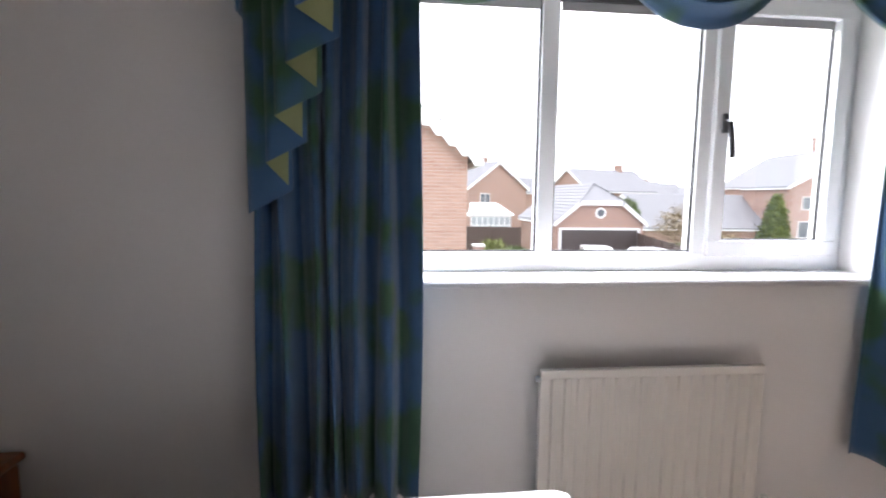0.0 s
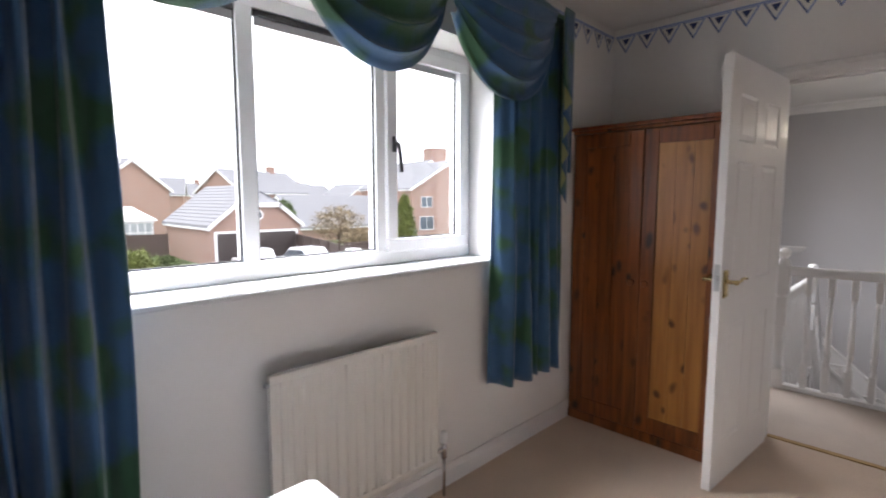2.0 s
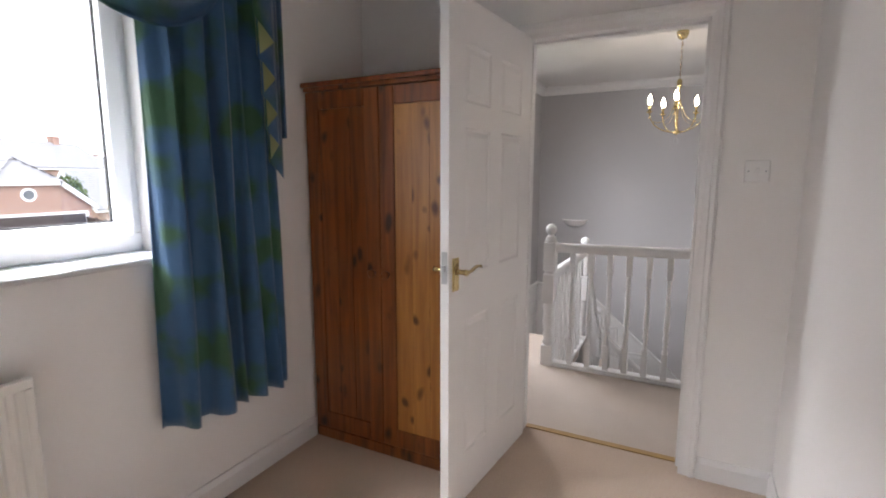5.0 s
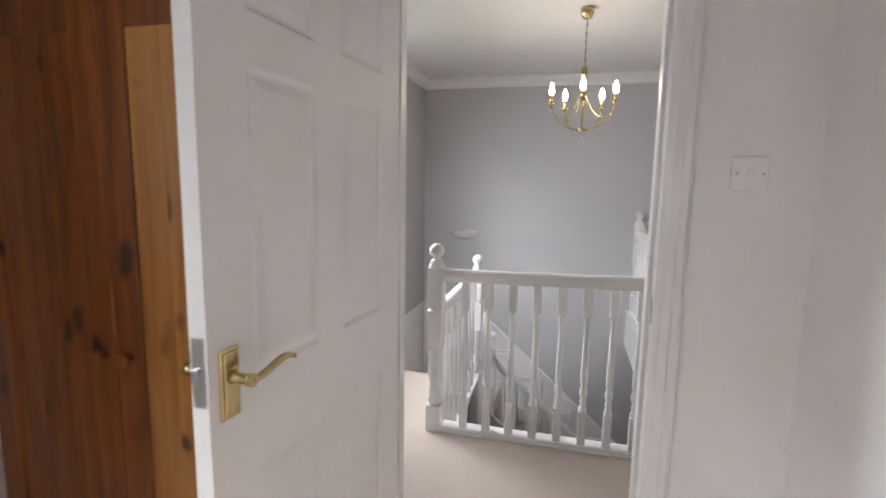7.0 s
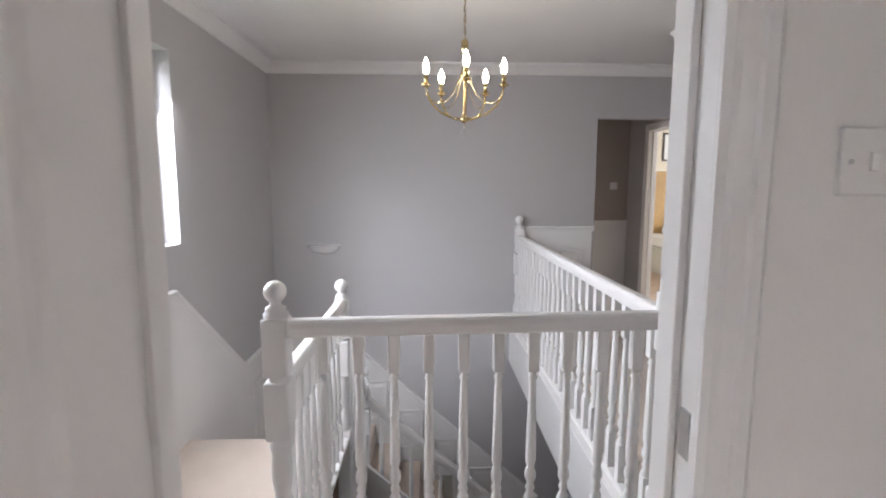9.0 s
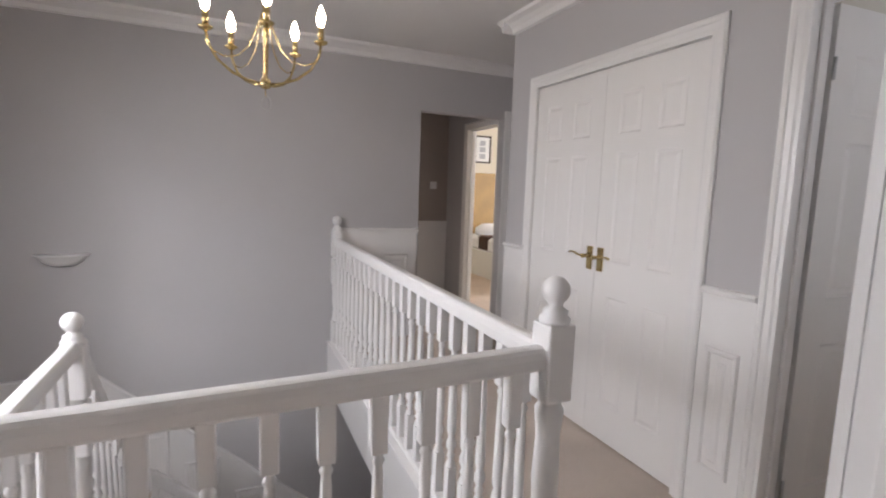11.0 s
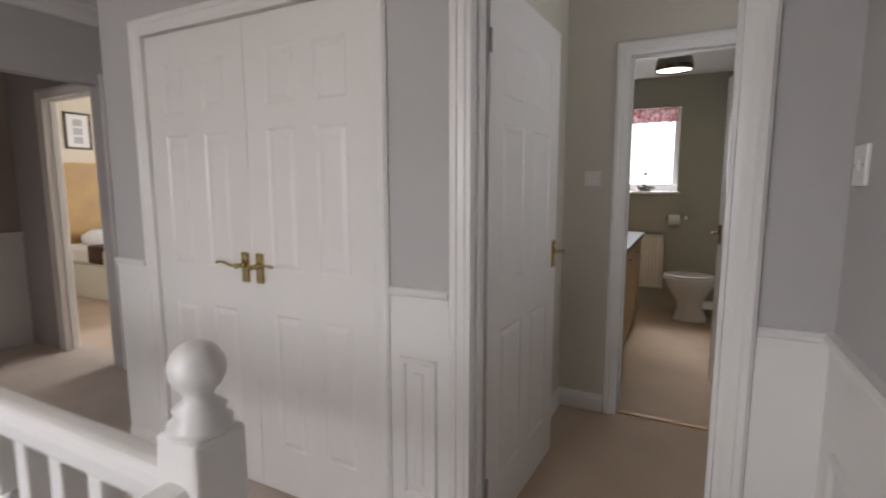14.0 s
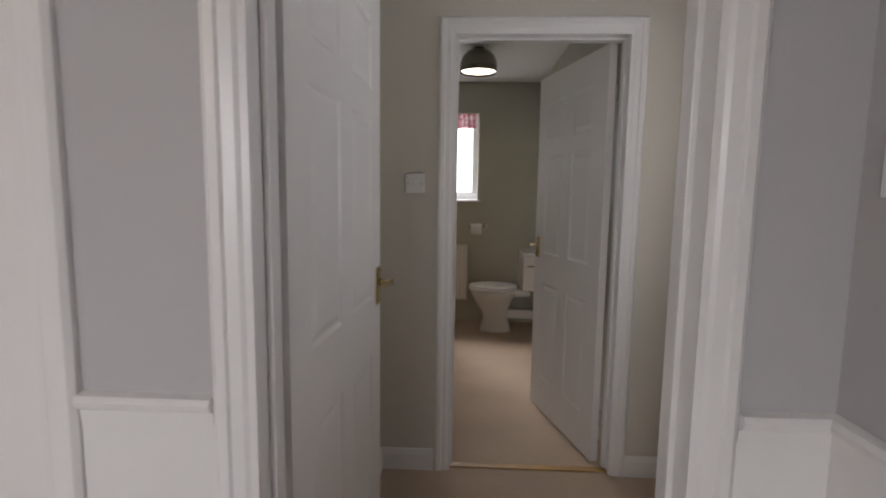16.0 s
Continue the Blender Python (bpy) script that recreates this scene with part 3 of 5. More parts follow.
DZ = 0.945
wainscot("panelling", facing(6.448, YC, 0.0, 180), 0.228, DZ, DZ, [(0.04, 0.20, 0.185, 0.72)])
dado([(6.448, YC, DZ), (6.220, YC, DZ)])
wainscot("panelling", facing(8.04, YC, 0.0, 180), 0.23, DZ, DZ, [])
dado([(8.04, YC, DZ), (7.81, YC, DZ)])
wainscot("panelling", facing(5.37, YC, 0.0, 180), 5.37 - XL, DZ, DZ, [])
dado([(5.37, YC, DZ), (XL, YC, DZ)])
wainscot("panelling", facing(XL, YC, 0.0, 90), 1.40, DZ, DZ, [(0.12, 0.20, 0.62, 0.72), (0.74, 0.20, 1.25, 0.72)])
dado([(XL, YC, DZ), (XL, 0.17, DZ)])
wainscot("panelling", facing(XF, -0.28, 0.0, -90), 0.68, DZ + 0.01, DZ + 0.01, [(0.08, 0.2, 0.30, 0.74), (0.38, 0.2, 0.60, 0.74)])
dado([(XF, -0.28, DZ + 0.01), (XF, -0.976, DZ + 0.01)])
wainscot("panelling", facing(XF, -1.92, 0.0, -90), 0.04, DZ, DZ, [])
dado([(XF, -1.92, DZ), (XF, -1.96, DZ)])
# stairwell: outer wall steps down, far wall slopes with the lower flight
wainscot("panelling", facing(XL, YL, -0.2, 0), 7.28 - XL, 0.93, 0.93, [(0.25, 0.2, 0.8, 0.72), (1.0, 0.2, 1.75, 0.72)])
dado([(XL, YL, 0.73), (7.28, YL, 0.73)])
wainscot("panelling", facing(7.28, YL, 0.0, 0), 0.98, 0.73, -0.07, [])
dado([(7.28, YL, 0.73), (8.26, YL, -0.07)])
wainscot("panelling", facing(8.26, YL, -1.0, 0), XF - 8.26, 0.93, 0.93, [(0.15, 0.2, 0.7, 0.72)])
dado([(8.26, YL, -0.07), (XF, YL, -0.07)])
wainscot("panelling", facing(XF, YL, -1.0, -90), YL - 1.45, 0.92, 0.92, [(0.1, 0.2, 0.5, 0.72)])
dado([(XF, YL, -0.08), (XF, 1.45, -0.08)])
wainscot("panelling", facing(XF, 1.45, 0.0, -90), 1.95, -0.08, -0.08 - 1.95 * 0.885, [(0.20, -0.95, 0.45, -0.55), (0.55, -1.25, 0.80, -0.85), (0.90, -1.56, 1.15, -1.16), (1.25, -1.87, 1.50, -1.47)])
dado([(XF, 1.45, -0.08), (XF, -0.5, -0.08 - 1.95 * 0.885)])

# ---- stairs ----
structure("landing_step", boxes((6.19, 1.135, -0.35, 7.34, YL, -0.20)), M_CARPETL, "carpeted step-down landing beside the stairwell", "landing")
stairs = thing("staircase", Matrix.Translation((7.34, 1.135, LOW)), "carpeted staircase with white strings turning at a quarter landing", "staircase")
for k in range(3):
    part("tread", boxes((0.23 * k, 0.02, 2.22 - 0.2 * k - 0.40, 0.23 * (k + 1) + 0.02, 0.93, 2.22 - 0.2 * k), bev=0.008), M_CARPETL, stairs)
part("quarter_landing", boxes((0.69 + 0.02, 0.0, 1.42, 1.80, 0.93, 1.62), bev=0.006), M_CARPETL, stairs)
for k in range(8):
    part("tread", boxes((0.93, -0.225 * (k + 1), 1.62 - 0.2 * (k + 1) - 0.2, 1.80, -0.225 * k + 0.02, 1.62 - 0.2 * (k + 1)), bev=0.008), M_CARPETL, stairs)
bm = bmesh.new()
extrude_poly(bm, [(0, 0, 2.50), (0, 0, 2.05), (0.91, 0, 1.25), (0.91, 0, 1.70)], (0, 0.03, 0))
part("string", bm, M_TRIM, stairs, "white painted stair string")
bm = bmesh.new()
extrude_poly(bm, [(0.90, 0, 1.72), (0.90, 0, 1.25), (0.90, -1.80, -0.0), (0.90, -1.80, 0.14)], (0.03, 0, 0))
part("string", bm, M_TRIM, stairs, "white painted stair string")

# ---- balustrade ----
def turned_post(blocks):
    """The turned shaft of a newel post, running up inside its square blocks."""
    rows = [(0.030, blocks[0][0] + 0.01)]
    for (a0, a1), (b0, b1) in zip(blocks, blocks[1:]):
        h = b0 - a1
        if h > 0.05:
            rows += [(0.030, a1), (0.041, a1 + 0.02), (0.030, a1 + 0.04), (0.037, a1 + 0.07), (0.027, a1 + 0.095), (0.039, a1 + h * 0.55), (0.033, a1 + h * 0.8), (0.041, b0 - 0.03), (0.031, b0 - 0.012), (0.035, b0)]
        else:
            rows += [(0.036, a1), (0.033, a1 + h / 2), (0.036, b0)]
    return lathe(bmesh.new(), rows + [(0.03, blocks[-1][1] - 0.01)], n=16)


def finial_mesh(top):
    ball = [(0.034, top - 0.004), (0.041, top), (0.043, top + 0.012), (0.032, top + 0.022), (0.036, top + 0.032), (0.021, top + 0.042), (0.019, top + 0.050)]
    for k in range(2, 10):
        a = math.pi * k / 10
        ball.append((0.0385 * math.sin(a), top + 0.088 - 0.0385 * math.cos(a)))
    return lathe(bmesh.new(), ball, n=20)


def newel(parent, where, blocks=((-0.06, 0.17), (0.48, 0.69), (0.71, 0.915)), s=0.042):
    n = part("newel_post", turned_post(blocks), M_TRIM, parent)
    n.location = where
    for z0, z1 in blocks:
        part("block", boxes((-s, -s, z0, s, s, z1), bev=0.007), M_TRIM, n)
    part("finial", finial_mesh(blocks[-1][1]), M_TRIM, n, "turned ball finial")
    return n


def baluster_mesh(h=0.85, s=0.0195, b0=0.205, b1=0.69):
    bm = bmesh.new()
    box(bm, -s, -s, 0, s, s, b0, bev=0.004)
    box(bm, -s, -s, b1, s, s, h, bev=0.004)
    lathe(bm, [(0.0156, b0 - 0.01), (0.0204, b0 + 0.012), (0.0108, b0 + 0.03), (0.0180, b0 + 0.045), (0.0108, b0 + 0.062), (0.0204, b0 + 0.085), (0.0198, b0 + 0.105), (0.0120, b0 + 0.125), (0.0186, b0 + 0.15), (0.0180, b0 + 0.20), (0.0132, b1 - 0.06), (0.0108, b1 - 0.035), (0.0168, b1 - 0.022), (0.0108, b1 - 0.012), (0.0168, b1 + 0.006)], n=10)
    return mesh_of("baluster", bm, M_TRIM)


RAILSEC = [(-0.024, -0.062), (0.024, -0.062), (0.028, -0.054), (0.030, -0.028), (0.027, -0.011), (0.020, -0.002), (0.009, 0.001), (-0.009, 0.001), (-0.020, -0.002), (-0.027, -0.011), (-0.030, -0.028), (-0.028, -0.054)]
BASESEC = [(-0.03, 0), (0.03, 0), (0.03, 0.022), (0.02, 0.028), (-0.02, 0.028), (-0.03, 0.022)]
PX, PYA, PYC, PXB = 6.130, 1.125, -0.252, 7.367

bal_std = baluster_mesh()

rail_a = thing("landing_balustrade", Matrix.Translation((PX, PYC, 0)), "white painted balustrade with turned spindles across the landing", "balustrade", "stair balustrades")
for y, z in ((0.0, 0.052), (PYA - PYC, -0.025)):
    newel(rail_a, (0, y, z), ((-0.06, 0.17), (0.48, 0.69), (0.71, 0.915)) if y else ((-0.06, 0.17), (0.70, 0.915)))
bm = bmesh.new()
sweep(bm, [(0, 0.04, 0.905), (0, PYA - PYC - 0.04, 0.883)], RAILSEC, smooth=False)
part("handrail", bm, M_TRIM, rail_a)
bm = bmesh.new()
sweep(bm, [(0, 0.04, 0.0), (0, PYA - PYC - 0.04, 0.0)], BASESEC)
part("base_rail", bm, M_TRIM, rail_a)
for k in range(10):
    o = new("baluster", bal_std)
    o.parent, o.location = rail_a, (0, 1.219 - 0.122 * k, 0.0)

rail_c = thing("corridor_balustrade", Matrix.Translation((PX, PYC, 0)), "long white painted balustrade with turned spindles along the corridor", "balustrade", "stair balustrades")
newel(rail_c, (XF - PX - 0.05, 0, 0.03))
bm = bmesh.new()
sweep(bm, [(0.04, 0, 0.900), (XF - PX - 0.09, 0, 0.893)], RAILSEC)
part("handrail", bm, M_TRIM, rail_c)
bm = bmesh.new()
sweep(bm, [(0.04, 0, 0.0), (XF - PX - 0.09, 0, 0.0)], BASESEC)
part("base_rail", bm, M_TRIM, rail_c)
for k in range(23):
    o = new("baluster", bal_std)
    o.parent, o.location = rail_c, (0.13 + 0.1225 * k, 0, 0.0)
structure("landing_nosing", boxes((6.15, -0.30, 0.0, XF, -0.18, 0.014), (6.09, -0.30, 0.0, 6.21, 1.13, 0.013), bev=0.003), M_TRIM, "white painted nosing board under the spindles", "nosing")
structure("fascia", boxes((6.19, -0.20, -0.36, XF, -0.185, -0.002), (6.19, -0.20, -0.36, 6.205, 1.135, -0.002)), M_TRIM, "white painted board facing the edge of the landing floor", "fascia")

rail_b = thing("step_balustrade", Matrix.Translation((PX, PYA, -0.2)), "white painted balustrade beside the stepped-down landing", "balustrade", "stair balustrades")
newel(rail_b, (PXB - PX, 0, -0.055), ((-0.75, 0.10), (0.45, 0.67), (0.69, 0.915)))
bm = bmesh.new()
sweep(bm, [(0.04, 0, 0.876), (PXB - PX - 0.04, 0, 0.876)], RAILSEC)
part("handrail", bm, M_TRIM, rail_b)
bm = bmesh.new()
sweep(bm, [(0.04, 0, -0.02), (PXB - PX - 0.04, 0, -0.02)], BASESEC)
part("base_rail", bm, M_TRIM, rail_b)
for k in range(9):
    o = new("baluster", bal_std)
    o.parent, o.location = rail_b, (0.12 + 0.117 * k, 0, -0.035)

rail_d = thing("stair_balustrade", Matrix.Translation((PXB, PYA, -0.2)), "white painted sloping balustrade down the stairs", "balustrade", "stair balustrades")
newel(rail_d, (0.93, 0, -0.95))
bm = bmesh.new()
sweep(bm, [(0.04, 0, 0.86), (0.89, 0, -0.08)], RAILSEC)
part("handrail", bm, M_TRIM, rail_d)
for k in range(7):
    o = new("baluster", bal_std)
    o.parent, o.location = rail_d, (0.11 + 0.117 * k, 0, 0.0 - 0.117 * k * 1.08 - 0.10)
bm = bmesh.new()
sweep(bm, [(0.93, -0.04, -0.16), (0.93, -1.9, -0.16 - 1.86 * 0.87)], RAILSEC)
part("handrail", bm, M_TRIM, rail_d)
bm = bmesh.new()
sweep(bm, [(0.93, -0.04, -0.86), (0.93, -1.80, -0.86 - 1.76 * 0.87)], BASESEC)
part("base_rail", bm, M_TRIM, rail_d)
for k in range(14):
    o = new("baluster", bal_std)
    o.parent, o.location = rail_d, (0.93, -0.13 - 0.122 * k, -0.16 - 0.85 - (0.09 + 0.122 * k) * 0.87)


# ---- doors ----
def panel_cells(w, h):
    st, mid = 0.115 if w > 0.7 else 0.105, 0.10
    pw = (w - 2 * st - mid) / 2
    xs = [0, st, st + pw, st + pw + mid, w - st, w]
    zs = [0, 0.20, 0.775, 0.955, 1.515, 1.605, 1.815, h]
    return xs, zs


def door_leaf(bm, w, h, t):
    """A six-panel door leaf, local x 0..w, y 0..t."""
    xs, zs = panel_cells(w, h)
    prof = [(0.0, 0.0), (0.010, 0.0055), (0.016, 0.0055), (0.034, 0.001)]
    for side in (0, 1):
        yb, sg = (0.0, 1) if side == 0 else (t, -1)
        for i in range(5):
            for j in range(7):
                x0, x1, z0, z1 = xs[i], xs[i + 1], zs[j], zs[j + 1]
                if i in (1, 3) and j in (1, 3, 5):
                    prev = None
                    for ins, dep in prof:
                        ring = [bm.verts.new((x, yb + sg * dep, z)) for x, z in ((x0 + ins, z0 + ins), (x1 - ins, z0 + ins), (x1 - ins, z1 - ins), (x0 + ins, z1 - ins))]
                        if prev:
                            for k in range(4):
                                bm.faces.new((prev[k], prev[(k + 1) % 4], ring[(k + 1) % 4], ring[k]))
                        prev = ring
                    bm.faces.new(prev)
                else:
                    bm.faces.new([bm.verts.new((x, yb, z)) for x, z in ((x0, z0), (x1, z0), (x1, z1), (x0, z1))])
    for q in (((0, 0, 0), (0, t, 0), (0, t, h), (0, 0, h)), ((w, 0, 0), (w, t, 0), (w, t, h), (w, 0, h)), ((0, 0, 0), (w, 0, 0), (w, t, 0), (0, t, 0)), ((0, 0, h), (w, 0, h), (w, t, h), (0, t, h))):
        bm.faces.new([bm.verts.new(p) for p in q])
    bmesh.ops.remove_doubles(bm, verts=bm.verts, dist=0.0002)
    return bm


def door_handle(parent, x, z, y, sg, way):
    """Brass lever on a long plate. sg: which way it stands out in y; way: which way the lever points in x."""
    bm = bmesh.new()
    box(bm, x - 0.022, y, z - 0.063, x + 0.022, y + sg * 0.006, z + 0.063, bev=0.002)
    box(bm, x - 0.017, y + sg * 0.006, z - 0.056, x + 0.017, y + sg * 0.010, z + 0.056, bev=0.002)
    for dx, dz in ((-0.011, 0.049), (0.011, 0.049), (-0.011, -0.049), (0.011, -0.049)):
        lathe(bm, [(0.0035, y + sg * 0.010), (0.0035, y + sg * 0.0115)], x + dx, z + dz, 8, "Y")
    h = part("door_handle", bm, M_BRASS, parent, "polished brass lever handle on a backplate")
    bm = bmesh.new()
    lathe(bm, [(0.013, y + sg * 0.010), (0.010, y + sg * 0.018), (0.009, y + sg * 0.040), (0.012, y + sg * 0.045), (0.012, y + sg * 0.055)], x, z + 0.012, 12, "Y")
    pts = [(x + way * d, y + sg * 0.050, z + 0.012 + u) for d, u in ((0, 0), (0.02, -0.001), (0.045, 0.003), (0.07, 0.010), (0.09, 0.013), (0.105, 0.011), (0.115, 0.005))]
    sweep(bm, pts, [(-0.006, -0.004), (0.006, -0.004), (0.007, 0.0), (0.006, 0.004), (-0.006, 0.004), (-0.007, 0)], smooth=True)
    part("lever", bm, M_BRASS, h)
    return h


def door(name, m, w, label, handle_x=None, t=0.036, h=1.97, levers=(0, 1), group="six-panel doors", latch=True, hz=0.985):
    d = thing(name, m, label, "door", group)
    soften(part("leaf", door_leaf(bmesh.new(), w, h, t), M_DOOR, d), 0.0015, 1)
    hx = handle_x if handle_x is not None else w - 0.044
    way = -1 if hx > w / 2 else 1
    for side in levers:
        door_handle(d, hx, hz, 0.0 if side == 0 else t, -1 if side == 0 else 1, way)
    if latch:
        ex = w if hx > w / 2 else 0.0
        sg = 1 if hx > w / 2 else -1
        bm = boxes((ex - 0.001, t / 2 - 0.012, 0.94, ex + sg * 0.002, t / 2 + 0.012, 1.06))
        box(bm, ex, t / 2 - 0.006, 0.985, ex + sg * 0.012, t / 2 + 0.006, 1.01, bev=0.002)
        part("latch", bm, M_STEEL, d, "steel latch plate")
        for z in (0.18, 1.72):
            bm = bmesh.new()
            lathe(bm, [(0.006, z), (0.006, z + 0.075)], (w if ex == 0 else 0.0), -0.004, 8)
            part("hinge", bm, M_STEEL, d, "steel hinge")
    return d


def aim(x, y, x1, y1):
    return Matrix.Translation((x, y, 0.008)) @ Matrix.Rotation(math.atan2(y1 - y, x1 - x), 4, "Z")


# bedroom door, swung into the bedroom
door("bedroom_door", aim(5.098, 1.010, 4.340, 1.074), 0.754, "white six-panel bedroom door standing wide open", hz=0.970)
# lobby door, swung into the lobby
door("lobby_door", aim(6.134, YC - 0.114, 6.094, -2.09), 0.762, "white six-panel lobby door standing open")
# bathroom door
door("bathroom_door", aim(5.135, YB - 0.105, 5.325, -3.46), 0.742, "white six-panel bathroom door standing half open")
# cupboard pair: closed, facing the landing
mc = Matrix.Translation((7.732, YC - 0.012, 0.012)) @ Matrix.Rotation(radians(180), 4, "Z")
door("cupboard_door", mc, 0.604, "closed white six-panel cupboard door, one of a pair", handle_x=0.564, levers=(), latch=False, h=1.942)
door("cupboard_door", mc @ Matrix.Translation((0.6065, 0, 0)), 0.604, "closed white six-panel cupboard door, one of a pair", handle_x=0.03, levers=(), latch=False, h=1.942)
for ob in [o for o in scene.objects if o.name.startswith("cupboard_door")]:
    hx = 0.564 if ob.matrix_world.translation.x > 7.5 else 0.040
    door_handle(ob, hx, 0.960, 0.0, -1, -1 if hx > 0.3 else 1)

# ---- bedroom window ----
def window_unit(name, m, bars, w, h, casements, label, glass=M_GLASS, depth=0.07, handle=None):
    """A frame in the local xz plane, room side -y. bars: mullion centres. casements: bay numbers that have an opening sash."""
    win = thing(name, m, label, "window", kind="structure")
    f, fb = 0.05, 0.07
    bm = boxes((0, 0, 0, w, depth, fb), (0, 0, h - f, w, depth, h), (0, 0, fb, f, depth, h - f), (w - f, 0, fb, w, depth, h - f), bev=0.004)
    for x in bars:
        box(bm, x - 0.030, 0.002, fb - 0.004, x + 0.030, depth - 0.002, h - f + 0.004, bev=0.004)
    part("window_frame", bm, M_UPVC, win)
    edges = [f] + [v for x in bars for v in (x - 0.030, x + 0.030)] + [w - f]
    for k in range(len(edges) // 2):
        a, b = edges[2 * k], edges[2 * k + 1]
        z0, z1 = fb, h - f
        if k in casements:
            s = 0.045
            bm = boxes((a - 0.012, -0.018, z0 - 0.012, b + 0.012, 0.03, z0 + s), (a - 0.012, -0.018, z1 - s, b + 0.012, 0.03, z1 + 0.012), (a - 0.012, -0.018, z0 + s, a + s, 0.03, z1 - s), (b - s, -0.018, z0 + s, b + 0.012, 0.03, z1 - s), bev=0.004)
            part("sash", bm, M_UPVC, win)
            if handle is not None:
                hb = boxes((a + 0.012, -0.030, handle - 0.035, a + 0.034, -0.018, handle + 0.035), bev=0.004)
                hd = part("handle", hb, M_WINHANDLE, win, "dark grey metal window handle")
                hb = bmesh.new()
                sweep(hb, [(a + 0.023, -0.03, handle + 0.01), (a + 0.024, -0.052, handle), (a + 0.030, -0.055, handle - 0.05), (a + 0.040, -0.052, handle - 0.125)], [(-0.008, -0.005), (0.008, -0.005), (0.008, 0.005), (-0.008, 0.005)], up=(0, 1, 0))
                part("lever", hb, M_WINHANDLE, hd)
            a, b, z0, z1 = a + s, b - s, z0 + s, z1 - s
        g = 0.006
        part("gasket", boxes((a - 0.002, 0.016, z0 - 0.002, b + 0.002, 0.026, z0 + g), (a - 0.002, 0.016, z1 - g, b + 0.002, 0.026, z1 + 0.002), (a - 0.002, 0.016, z0 + g, a + g, 0.026, z1 - g), (b - g, 0.016, z0 + g, b + 0.002, 0.026, z1 - g)), M_BLACK, win)
        p = part("pane", boxes((a, 0.020, z0, b, 0.024, z1)), glass, win)
        p.visible_shadow = False
    return win


window_unit("window_1", Matrix.Translation((W0, 2.150, 1.058)), (2.728 - W0, 3.330 - W0), W1 - W0, 2.085 - 1.058, (2,), "white plastic three-light window with one opening casement", handle=0.545)
structure("window_sill", boxes((W0 + 0.001, BW - 0.035, 1.040, W1 - 0.001, 2.20, 1.058), (W0 - 0.03, BW - 0.035, 1.040, W1 + 0.03, BW - 0.002, 1.058), bev=0.004), M_TRIM, "white painted window board", "window sill")
structure("window_reveal", boxes((W1 - 0.006, BW + 0.001, 1.07, W1, 2.148, 2.09)), M_TRIM, "white painted window reveal", "reveal")
for a, b, z in ((2.155, 2.694, 2.03), (2.762, 3.296, 2.03), (3.408, 3.818, 2.012)):
    bl = thing("roller_blind", Matrix.Translation((a, 2.160, z)), "grey roller blind rolled up at the window head", "blind", "window blinds")
    part("cassette", boxes((0, -0.012, -0.022, b - a, 0.008, 0.0), bev=0.003), M_BLIND, bl, "dark cassette")
    part("fabric", boxes((0.004, -0.003, -0.052, b - a - 0.004, 0.001, -0.022)), M_PLGREY, bl, "lilac-grey blind fabric")

# landing window, and the bathroom window
window_unit("window_2", Matrix.Translation((LW0, 2.16, LZ0)), (0.65,), LW1 - LW0, LZ1 - LZ0, (), "white plastic landing window in the outer wall")
window_unit("window_3", facing(6.55, BY - 0.14, 1.25, 180), (), 0.88, 0.85, (), "white plastic bathroom window with obscured glass", glass=M_GLASS)
structure("window_sill", boxes((5.64, BY - 0.14, 1.222, 6.58, BY + 0.025, 1.248), bev=0.004), M_TRIM, "white tiled bathroom window sill", "window sill")

# ---- curtains ----
def curtain(name, x0, x1, z0, z1, y, folds, seed, flare=0.0, back=0.0):
    rng = random.Random(seed)
    nx, nz = folds * 12, 40
    ph = [rng.uniform(-0.9, 0.9) for _ in range(folds + 2)]
    bm = bmesh.new()
    rows = []
    for j in range(nz + 1):
        v = j / nz
        z = z1 + (z0 - z1) * v
        row = []
        for i in range(nx + 1):
            u = i / nx
            s = (u + 0.035 * math.sin(7.3 * u + seed) + 0.018 * math.sin(17 * u + 2 * seed)) * folds
            s = min(max(s, 0.0), folds)
            k = int(min(s, folds - 1e-6))
            f = s - k
            p = ph[k] * (1 - f) + ph[k + 1] * f
            amp = 0.024 + 0.024 * v
            wave = math.sin(2 * math.pi * s + 0.9 * p * (0.4 + v)) + 0.35 * math.sin(4 * math.pi * s + 2 * p)
            xx = x0 + (x1 - x0) * u + flare * v * (u - 0.5) + 0.008 * math.sin(3 * z + 9 * p)
            yy = y + amp * wave * (1 - 0.6 * max(0.0, u - 0.85) / 0.15 * (back > 0)) + 0.01 * math.sin(2.2 * z + 5 * p) * v + back * (max(0.0, u - 0.82) / 0.18) ** 2
            zz = z + (0.004 * wave if j == nz else 0)
            row.append(bm.verts.new((xx, yy, zz)))
        rows.append(row)
    for a, b in zip(rows, rows[1:]):
        for i in range(nx):
            f = bm.faces.new((a[i], a[i + 1], b[i + 1], b[i]))
            f.smooth = True
    ob = single(name, bm, M_FAB, "blue and green blotched cotton curtain hanging in folds", "curtain", group="window curtains")
    s = ob.modifiers.new("thick", "SOLIDIFY")
    s.thickness, s.offset = 0.004, 0
    return ob


